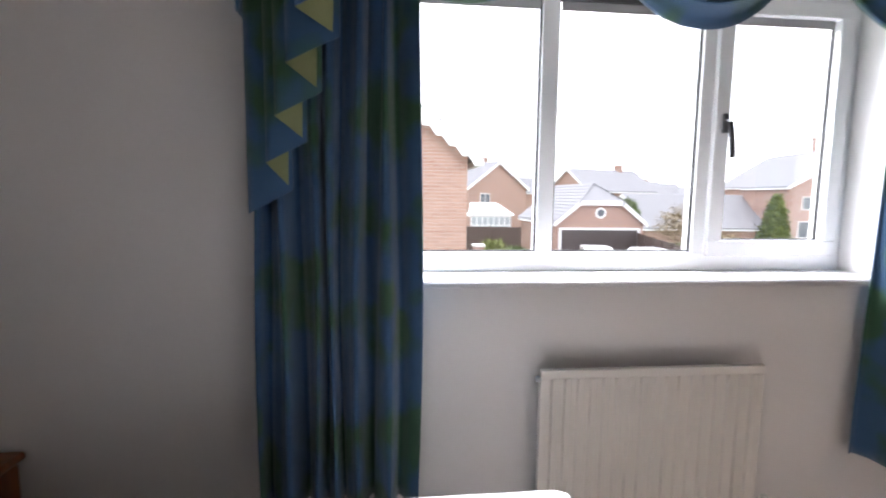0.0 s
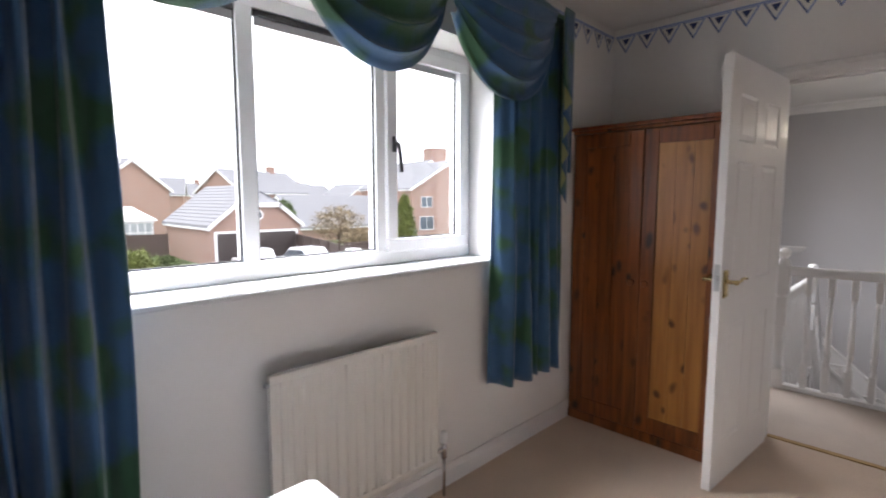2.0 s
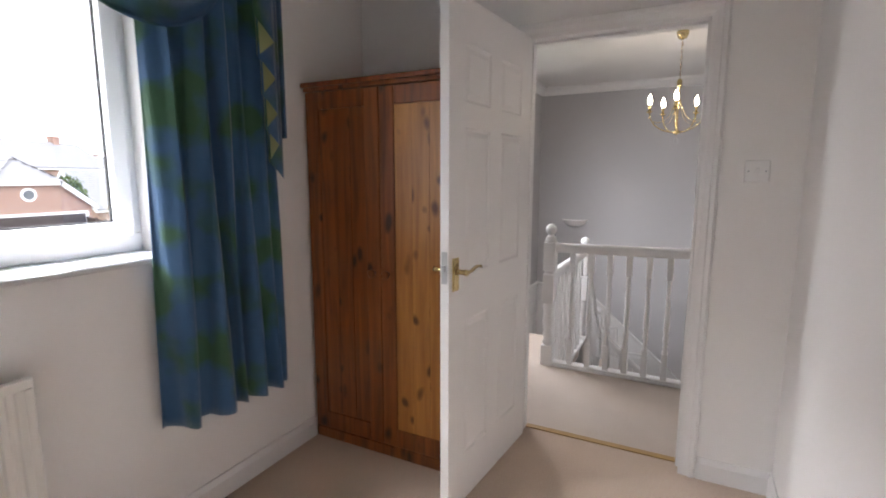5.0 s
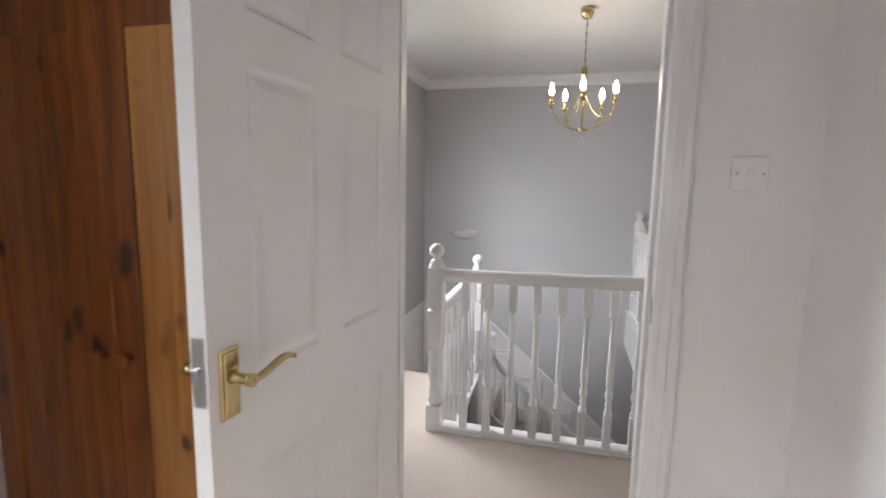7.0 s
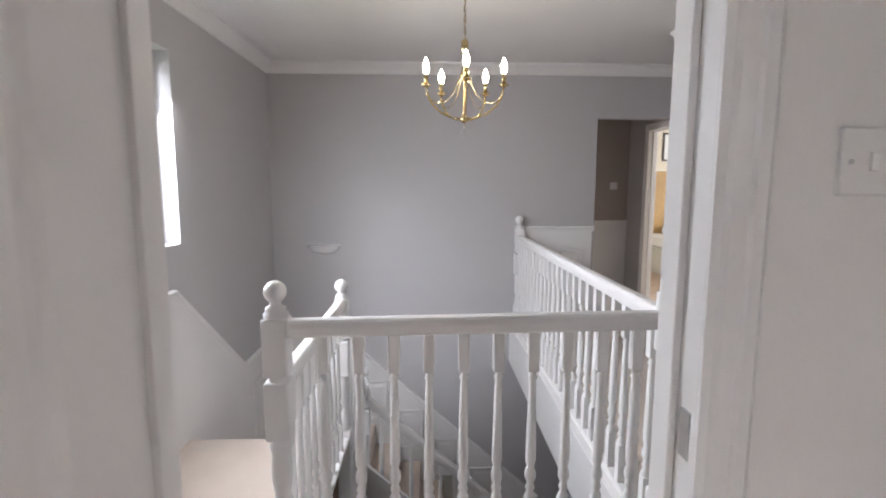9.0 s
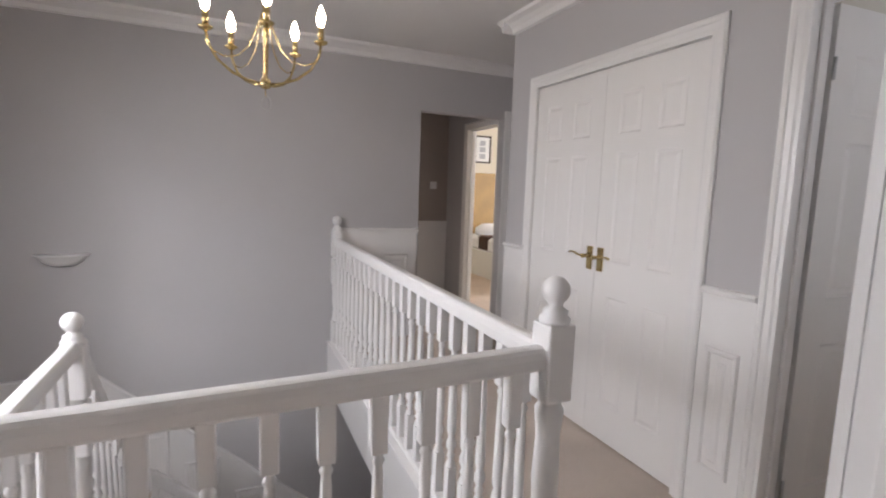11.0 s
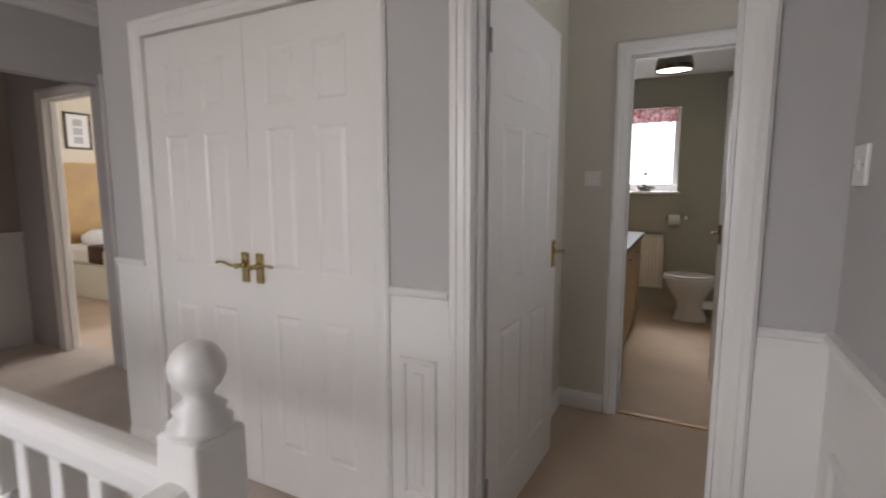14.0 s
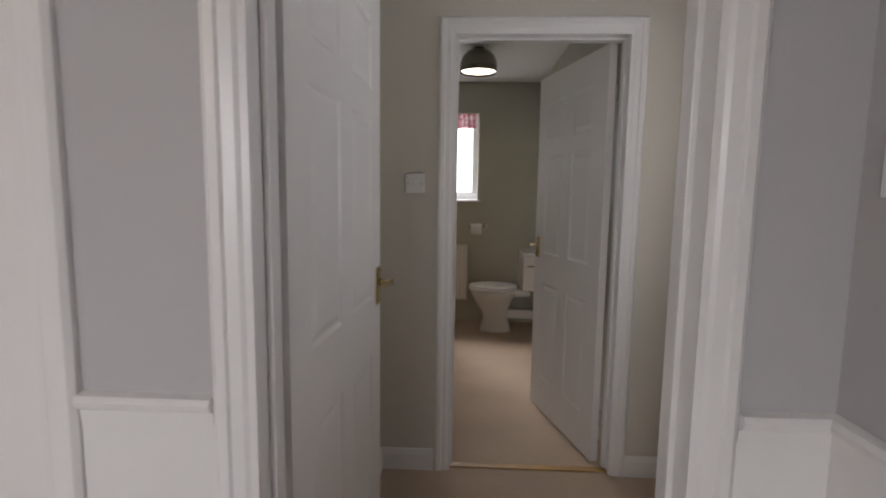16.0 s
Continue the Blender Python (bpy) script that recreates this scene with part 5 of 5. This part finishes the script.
single("worktop", boxes((5.91, -4.86, 0.83, 6.48, -3.17, 0.868), bev=0.005), M_WORK, "glossy black worktop on the vanity unit", "worktop")
bm = bmesh.new()
lathe(bm, [(0.10, 0.0), (0.17, 0.02), (0.195, 0.08), (0.20, 0.145), (0.192, 0.15), (0.185, 0.10), (0.15, 0.03), (0.01, 0.025)], n=28)
single("basin", bm, M_CERAM, "round white ceramic basin standing on the worktop", "basin", m=Matrix.Translation((6.17, -4.0, 0.868)))

boat = thing("boat_ornament", Matrix.Translation((5.98, BY - 0.045, 1.249)) @ Matrix.Scale(1.25, 4), "small wire sailing boat ornament on the bathroom sill", "ornament")
bm = bmesh.new()
loft(bm, [(0.0, 0, 0.05, 0.014), (0.018, 0, 0.07, 0.022), (0.036, 0, 0.085, 0.024)], 12)
part("hull", bm, M_SMOKE, boat)
bm = bmesh.new()
tube(bm, [(0.0, 0, 0.028), (0.002, 0, 0.10), (0.0, 0, 0.175)], 0.0055, 6, up=(0, 1, 0))
tube(bm, [(0.0, 0, 0.172), (-0.04, 0, 0.10), (-0.055, 0, 0.04), (0.0, 0, 0.04)], 0.0055, 6, up=(0, 1, 0))
tube(bm, [(0.0, 0, 0.165), (0.03, 0, 0.12), (0.05, 0, 0.06), (0.008, 0, 0.045)], 0.0055, 6, up=(0, 1, 0))
part("rigging", bm, M_SMOKE, boat)

bm = bmesh.new()
rows = [[bm.verts.new((5.69 + 0.0086 * k, BY - 0.034 + 0.007 * math.sin(1.05 * k) * (1.3 if z < 2.0 else 0.5), z + (0.004 * math.sin(0.5 * k) if z < 2.0 else 0))) for k in range(98)] for z in (1.955, 2.03, 2.098)]
for a, b in zip(rows, rows[1:]):
    for k in range(97):
        bm.faces.new((a[k], a[k + 1], b[k + 1], b[k])).smooth = True
single("window_valance", bm, M_REDF, "red and white floral valance over the bathroom window", "valance")

# ---- back bedroom glimpsed through its door ----
bb = thing("back_bed", Matrix.Translation((10.24, -4.43, 0)), "made bed with white bedding and a pale valance", "bed")
part("valance", boxes((0, 0, 0, 2.0, 1.45, 0.40), bev=0.01), M_PAPER, bb)
soften(part("duvet", boxes((-0.02, -0.03, 0.40, 2.0, 1.48, 0.62), bev=0.05), M_SHEET, bb), 0.03)
for y in (0.1, 0.78):
    part("pillow", loft(bmesh.new(), [(0.60, 1.72, 0.18, 0.26), (0.66, 1.72, 0.24, 0.31), (0.73, 1.72, 0.23, 0.30), (0.79, 1.72, 0.14, 0.2)], 20), M_SHEET, bb).location = (0, y + 0.3, 0)
part("throw", boxes((1.15, -0.035, 0.43, 1.45, 1.49, 0.640), bev=0.02), M_MAROON, bb, "dark maroon throw over the foot of the bed")
single("headboard_panel", boxes((12.255, -4.75, 0.4, 12.298, -3.02, 1.60), bev=0.006), M_HEADB, "tan wooden headboard on the back bedroom wall", "headboard")
pic = thing("picture_frame", facing(12.298, -3.27, 1.985, -90), "framed print with three small pictures on the back bedroom wall", "picture")
part("frame", boxes((-0.15, -0.02, -0.22, 0.15, 0, -0.195), (-0.15, -0.02, 0.195, 0.15, 0, 0.22), (-0.15, -0.02, -0.195, -0.125, 0, 0.195), (0.125, -0.02, -0.195, 0.15, 0, 0.195)), M_FRAME, pic)
part("mount", boxes((-0.125, -0.008, -0.195, 0.125, -0.004, 0.195)), M_PAPER, pic)
for k in range(3):
    part("print", boxes((-0.05, -0.011, -0.15 + 0.105 * k, 0.05, -0.008, -0.07 + 0.105 * k)), M_PLGREY, pic)

# ---- outside ----
G = -2.70
structure("ground", boxes((-400, 2.6, G - 0.2, 500, 900, G)), M_GRASS, "grass and gardens in front of the house", "ground")
structure("road", boxes((-60, 12, G + 0.004, 120, 33, G + 0.02)), M_TARMAC, "grey tarmac drive and road", "road")


def gable_house(name, m, w, l, eave, ridge, label, windows=(), chimney=None, half_hip=0.0, over=0.25):
    """Local: gable wall faces -y at y 0, x from -w/2 to w/2, ridge along +y."""
    h = thing(name, m, label, "house", "neighbouring houses")
    hw = w / 2
    cut = ridge - half_hip
    fx = hw * (ridge - cut) / (ridge - eave) if half_hip else 0.0
    bm = bmesh.new()
    poly = [(-hw, 0, 0), (hw, 0, 0), (hw, 0, eave), (fx, 0, cut), (-fx, 0, cut), (-hw, 0, eave)] if half_hip else [(-hw, 0, 0), (hw, 0, 0), (hw, 0, eave), (0, 0, ridge), (-hw, 0, eave)]
    extrude_poly(bm, poly, (0, l, 0))
    part("wall", bm, M_BRICK, h, "red brick walls")
    sl = (ridge - eave) / hw
    hip = half_hip / sl * 1.0 if half_hip else 0.0
    bm = bmesh.new()
    for s in (-1, 1):
        e = (s * (hw + over), eave - over * sl)
        pts = [(e[0], -over, e[1]), (e[0], l + over, e[1]), (0, l + over, ridge), (0, hip - (0 if half_hip else over), ridge)]
        if half_hip:
            pts.append((s * fx, -over, cut))
        extrude_poly(bm, pts if s > 0 else pts[::-1], (0, 0, 0.14))
    if half_hip:
        extrude_poly(bm, [(-fx, -over, cut), (fx, -over, cut), (0, hip, ridge)], (0, 0, 0.14))
    roof = part("roof", bm, M_TILE, h, "grey tiled roof")
    n_rows = max(6, int(math.hypot(hw, ridge - eave) / 0.3))
    for s in (-1, 1):
        bm = bmesh.new()
        for k in range(n_rows):
            a = k / n_rows
            xa, za = s * (hw + over) * (1 - a), (eave - over * sl) * (1 - a) + ridge * a + 0.14
            y0 = -over + (max(0.0, (za - 0.14 - cut)) / max(0.01, ridge - cut) * (hip + over) if half_hip else 0.0)
            xb, zb = xa - s * 0.30 / math.hypot(1, sl), za + 0.30 * sl / math.hypot(1, sl)
            extrude_poly(bm, [(xa, y0, za), (xa, y0, za + 0.045), (xb, y0, zb + 0.008), (xb, y0, zb)], (0, l + over - y0, 0))
        part("tile_courses", bm, M_TILE, h, "overlapping courses of grey tiles")
    # scalloped barge boards
    bm = bmesh.new()
    for s in (-1, 1):
        n = 14
        x_end = fx if half_hip else 0.0
        z_end = cut if half_hip else ridge
        for k in range(n):
            a, b = k / n, (k + 1) / n
            xa, xb = s * ((hw + over) * (1 - a) + x_end * a), s * ((hw + over) * (1 - b) + x_end * b)
            za, zb = (eave - over * sl) * (1 - a) + z_end * a, (eave - over * sl) * (1 - b) + z_end * b
            d = 0.24
            extrude_poly(bm, [(xa, -over - 0.03, za + 0.12), (xb, -over - 0.03, zb + 0.12), (xb, -over - 0.03, zb - d + 0.10), ((xa + xb) / 2, -over - 0.03, (za + zb) / 2 - d), (xa, -over - 0.03, za - d + 0.10)], (0, 0.03, 0))
    if half_hip:
        box(bm, -fx - 0.1, -over - 0.03, cut - 0.18, fx + 0.1, -over, cut + 0.12)
    part("barge_board", bm, M_BARGE, h, "white scalloped barge boards")
    bm = boxes((hw + over - 0.05, -over, eave - over * sl - 0.12, hw + over + 0.06, l, eave - over * sl), (-hw - over - 0.06, -over, eave - over * sl - 0.12, -hw - over + 0.05, l, eave - over * sl))
    part("gutter", bm, M_BARGE, h)
    for side, u, z, ww_, hh in windows:
        win = None
        if side == "front":
            bmw = boxes((u - ww_ / 2, -0.06, z, u + ww_ / 2, 0.02, z + hh))
            bmg = [(u - ww_ / 2 + 0.07 + k * (ww_ - 0.07) / 2, -0.07, z + 0.07, u - ww_ / 2 + (k + 1) * (ww_ - 0.07) / 2, -0.055, z + hh - 0.07) for k in range(2)]
        else:
            sx = hw if side == "right" else -hw
            sg = 1 if side == "right" else -1
            bmw = boxes((sx - 0.02, u - ww_ / 2, z, sx + sg * 0.06, u + ww_ / 2, z + hh))
            bmg = [(sx + sg * 0.055, u - ww_ / 2 + 0.07 + k * (ww_ - 0.07) / 2, z + 0.07, sx + sg * 0.07, u - ww_ / 2 + (k + 1) * (ww_ - 0.07) / 2, z + hh - 0.07) for k in range(2)]
        win = part("window", bmw, M_BARGE, h, "white framed window")
        for g in bmg:
            part("pane", boxes(g), M_DARKG, win)
    if chimney:
        cx, cy, cw, ctop = chimney
        part("chimney", boxes((cx - cw / 2, cy - cw / 2, ridge - 1.2, cx + cw / 2, cy + cw / 2, ctop), (cx - cw / 2 - 0.06, cy - cw / 2 - 0.06, ctop - 0.2, cx + cw / 2 + 0.06, cy + cw / 2 + 0.06, ctop - 0.08)), M_BRICK, roof)
    return h


gable_house("near_house", facing(0.2, 11.0, G, 0), 7.2, 9.0, 5.0, 7.65, "red brick house with white scalloped barge boards", [("right", 3.0, 0.9, 1.6, 1.2)])
gable_house("gable_house", facing(13.1, 50.5, G, 22), 7.2, 11.0, 5.0, 7.6, "red brick gabled house with a grey tiled roof", [("right", 2.0, 3.3, 1.2, 1.2), ("right", 4.2, 3.3, 1.2, 1.2), ("right", 6.4, 3.3, 1.2, 1.2), ("front", -1.6, 3.2, 1.2, 1.2)], chimney=(0.3, 3.5, 0.8, 8.3))
gable_house("gable_house", facing(24.0, 60.0, G, -66), 7.0, 12.0, 5.0, 7.6, "red brick gabled house with a pale grey roof", [("left", 3.0, 3.3, 1.2, 1.2)], chimney=(0.0, 9.0, 0.8, 8.4))
gable_house("gable_house", facing(45.5, 46.5, G, -10), 11.0, 9.0, 5.5, 9.0, "red brick house with a tall chimney", [("left", 3.0, 3.3, 1.2, 1.1), ("front", 0.0, 3.0, 1.6, 1.2)], chimney=(1.6, 1.3, 2.2, 10.7))
gable_house("gable_house", facing(42.6, 40.0, G, -8), 10.8, 7.0, 5.3, 8.4, "pale brick house with a white bay window", [("front", -3.4, 3.2, 1.5, 1.2), ("front", -3.4, 0.7, 1.9, 1.5), ("front", 1.0, 3.0, 1.4, 1.2)])
gable_house("gable_house", facing(62.0, 84.0, G, 5), 7.0, 9.0, 5.0, 7.2, "distant brick gabled house", [("front", 0, 3.0, 1.4, 1.2)])
for k, (x, y, d) in enumerate(((44, 92, -70), (54, 105, -80), (34, 110, -60), (75, 110, -85), (90, 95, -60), (28, 85, 70))):
    gable_house("gable_house", facing(x, y, G, d), 7.0, 13.0, 4.9, 7.4, "distant brick house with a grey roof", [], chimney=(0.0, 4.0 + k, 0.8, 8.3))
gable_house("bungalow", facing(25.5, 48.0, G, -90), 9.0, 17.0, 1.4, 4.4, "low building with a wide grey tiled roof")

gar = gable_house("garage", facing(15.65, 31.0, G, 0), 5.9, 8.6, 2.5, 4.9, "detached brick double garage with white barge boards", half_hip=1.15, over=0.2)
part("door_frame", boxes((-2.75, -0.05, 0, -2.58, 0.02, 2.12), (2.58, -0.05, 0, 2.75, 0.02, 2.12), (-2.58, -0.05, 1.97, 2.58, 0.02, 2.12)), M_BARGE, gar, "white door frame")
gd = part("garage_door", boxes((-2.58, -0.03, 0, 2.58, 0.01, 1.97)), M_GDOOR, gar, "dark brown up-and-over door")
for k in range(6):
    part("rib", boxes((-2.58, -0.045, 0.13 + 0.32 * k, 2.58, -0.03, 0.16 + 0.32 * k)), M_GDOOR, gd)
bm = bmesh.new()
lathe(bm, [(0.36, -0.06), (0.36, 0.0)], 0.0, 3.08, 24, "Y")
rw = part("round_window", bm, M_BARGE, gar, "white round gable window")
bm = bmesh.new()
lathe(bm, [(0.24, -0.08), (0.24, -0.06)], 0.0, 3.08, 20, "Y")
part("pane", bm, M_DARKG, rw)

cons = thing("conservatory", Matrix.Translation((8.5, 39.5, G)), "white framed conservatory with a pale roof", "conservatory")
for k in range(8):
    part("post", boxes((0.46 * k, -0.03, 0, 0.46 * k + 0.09, 0.05, 2.5)), M_BARGE, cons)
part("frame", boxes((0, 0, 0, 3.4, 3.0, 0.7), (0, -0.02, 2.4, 3.4, 3.0, 2.6), (0, -0.02, 1.7, 3.3, 0.04, 1.78)), M_BARGE, cons)
part("glazing", boxes((0.02, 0.0, 0.7, 3.35, 0.02, 2.4)), M_PALEGLZ, cons)
bm = bmesh.new()
extrude_poly(bm, [(-0.2, -0.15, 2.55), (3.6, -0.15, 2.55), (2.4, 1.5, 3.5), (0.2, 1.5, 3.5)], (0, 0.02, 0.06))
part("roof", bm, M_PLAST, cons, "pale conservatory roof")


def fence(name, p, q, h, label):
    t = thing(name, Matrix.Translation((p[0], p[1], G)), label, "fence", "garden fences")
    d = Vector((q[0] - p[0], q[1] - p[1], 0))
    n = max(2, int(d.length / 1.8))
    u = d.normalized()
    s = Vector((-u.y, u.x, 0))
    for k in range(n + 1):
        c = d * (k / n)
        part("post", boxes((c.x - 0.06, c.y - 0.06, 0, c.x + 0.06, c.y + 0.06, h + 0.06)), M_FENCE, t)
    for k in range(n):
        a, b = d * (k / n), d * ((k + 1) / n)
        bm = bmesh.new()
        for j in range(8):
            z0, z1 = 0.05 + (h - 0.08) * j / 8, 0.05 + (h - 0.08) * (j + 1) / 8 + 0.02
            extrude_poly(bm, [(a.x, a.y, z0), (b.x, b.y, z0), (b.x, b.y, z1), (a.x, a.y, z1)], s * (0.02 + 0.01 * (j % 2)))
        part("panel", bm, M_FENCE, t)
    return t


fence("garden_fence", (5.0, 36.0), (11.3, 34.5), 1.9, "brown panelled garden fence behind the shrubs")
fence("garden_fence", (18.3, 31.0), (15.6, 20.5), 1.75, "brown panelled fence beside the drive")
fence("garden_fence", (19.5, 27.0), (30.0, 27.5), 1.3, "low brown fence in front of the gardens")
for x, y in ((15.4, 20.0), (6.4, 24.0)):
    p = thing("brick_pillar", Matrix.Translation((x, y, G)), "short red brick gate pillar with a pale cap", "pillar", "gate pillars")
    part("shaft", boxes((-0.25, -0.25, 0, 0.25, 0.25, 1.6)), M_BRICK, p)
    part("cap", boxes((-0.3, -0.3, 1.6, 0.3, 0.3, 1.72), bev=0.03), M_PAPER, p)


def plant(name, m, label, category, shape, count, leaf, mat, trunk, seed):
    """shape(rng) gives a leaf clump's place; trunk: height and radius."""
    rng = random.Random(seed)
    t = thing(name, m, label, category, "garden plants")
    if trunk:
        th, tr = trunk
        bm = bmesh.new()
        lathe(bm, [(tr, 0), (tr * 0.8, th * 0.4), (tr * 0.4, th)], n=8)
        for k in range(9):
            a = rng.uniform(0, 6.28)
            z = th * rng.uniform(0.4, 0.95)
            ln = th * rng.uniform(0.2, 0.5)
            tube(bm, [(0, 0, z), (ln * 0.5 * math.cos(a), ln * 0.5 * math.sin(a), z + ln * 0.3), (ln * math.cos(a), ln * math.sin(a), z + ln * 0.7)], tr * 0.22, 5)
        part("trunk", bm, M_BARK, t)
    verts, faces = [], []
    for _ in range(count):
        c = Vector(shape(rng))
        for _ in range(3):
            d = Vector((rng.gauss(0, 1), rng.gauss(0, 1), rng.gauss(0, 1))).normalized()
            e = d.orthogonal().normalized()
            f = d.cross(e)
            s = leaf * rng.uniform(0.6, 1.3)
            b = len(verts)
            o = c + Vector((rng.gauss(0, leaf), rng.gauss(0, leaf), rng.gauss(0, leaf)))
            verts += [tuple(o - e * s), tuple(o + f * s * 0.45), tuple(o + e * s), tuple(o - f * s * 0.45)]
            faces.append((b, b + 1, b + 2, b + 3))
    me = bpy.data.meshes.new("crown")
    me.from_pydata(verts, [], faces)
    me.materials.append(mat)
    c = new("crown", me)
    c.parent = t
    return t


def blob(rx, ry, rz, zc):
    def f(rng):
        while True:
            v = Vector((rng.uniform(-1, 1), rng.uniform(-1, 1), rng.uniform(-1, 1)))
            if v.length <= 1 and rng.random() < 0.25 + 0.75 * v.length:
                k = 0.85 + 0.3 * noise.noise(v * 2.5)
                return (v.x * rx * k, v.y * ry * k, zc + v.z * rz * k)
    return f


def cone(r, h):
    def f(rng):
        z = rng.random() ** 1.3
        a = rng.uniform(0, 6.2832)
        q = r * (1 - z) ** 0.7 * rng.uniform(0.6, 1.0) * (1 + 0.15 * math.sin(3 * a + 5 * z))
        return (q * math.cos(a), q * math.sin(a), 0.1 + z * h)
    return f


plant("shrub", Matrix.Translation((7.6, 26.5, G)), "rounded green evergreen shrub", "shrub", blob(0.95, 0.9, 0.75, 0.95), 1300, 0.10, M_LEAFY, (0.7, 0.06), 5)
plant("shrub", Matrix.Translation((9.3, 28.5, G)), "dark green low shrub", "shrub", blob(0.9, 0.8, 0.6, 0.6), 900, 0.10, M_LEAF, (0.6, 0.06), 6)
plant("conifer", Matrix.Translation((27.1, 30.0, G)), "yellow-green conical garden conifer tree", "tree", cone(1.2, 4.15), 3000, 0.12, M_LEAFY, (3.2, 0.12), 7)
plant("tree", Matrix.Translation((21.7, 31.0, G)), "bare brown-leaved garden tree", "tree", blob(2.3, 1.8, 1.5, 2.3), 800, 0.10, M_LEAFO, (3.0, 0.12), 8)
plant("tree", Matrix.Translation((19.5, 35.0, G)), "small green garden tree", "tree", blob(1.0, 1.0, 1.6, 2.6), 1000, 0.11, M_LEAF, (3.0, 0.10), 9)
plant("shrub", Matrix.Translation((22.5, 29.0, G)), "spreading olive-brown hedge shrub", "shrub", blob(2.0, 1.0, 0.8, 1.2), 900, 0.10, M_LEAFO, (0.8, 0.06), 10)


def car(m, label):
    c = thing("parked_car", m, label, "car", "parked cars")
    bm = bmesh.new()
    side = [(-2.1, 0.30), (2.1, 0.30), (2.15, 0.65), (2.0, 0.85), (1.1, 0.95), (-1.2, 0.95), (-2.05, 0.90), (-2.15, 0.6)]
    extrude_poly(bm, [(x, -0.85, z) for x, z in side], (0, 1.7, 0))
    soften(part("body", bm, M_CARW, c), 0.06, 3)
    bm = bmesh.new()
    extrude_poly(bm, [(x, -0.72, z) for x, z in ((-1.5, 0.93), (1.1, 0.93), (0.4, 1.42), (-0.9, 1.45))], (0, 1.44, 0))
    cb = soften(part("cabin", bm, M_CARW, c), 0.05, 3)
    for s in (-1, 1):
        bm = bmesh.new()
        extrude_poly(bm, [(x, s * 0.72, z) for x, z in ((-1.25, 0.98), (0.95, 0.98), (0.36, 1.36), (-0.82, 1.38))], (0, s * 0.01, 0))
        part("side_window", bm, M_DARKG, cb)
    bm = bmesh.new()
    extrude_poly(bm, [(1.06, -0.62, 0.98), (1.06, 0.62, 0.98), (0.50, 0.58, 1.37), (0.50, -0.58, 1.37)], (0.02, 0, 0.015))
    part("windscreen", bm, M_DARKG, cb)
    part("roof", boxes((-0.85, -0.70, 1.42, 0.35, 0.70, 1.49), bev=0.03), M_CARW, c)
    for x in (-1.35, 1.35):
        for y in (-0.80, 0.80):
            bm = bmesh.new()
            lathe(bm, [(0.29, y - 0.09), (0.31, y - 0.06), (0.31, y + 0.06), (0.29, y + 0.09)], x, 0.31, 18, "Y")
            w = part("wheel", bm, M_BLACK, c)
            bm = bmesh.new()
            lathe(bm, [(0.18, y - 0.095), (0.18, y + 0.095)], x, 0.31, 14, "Y")
            part("rim", bm, M_STEEL, w)
    return c


car(facing(13.0, 25.5, G + 0.02, 78), "white parked car on the drive before the garage")
car(facing(15.3, 24.5, G + 0.02, 95), "white parked car beside the fence")
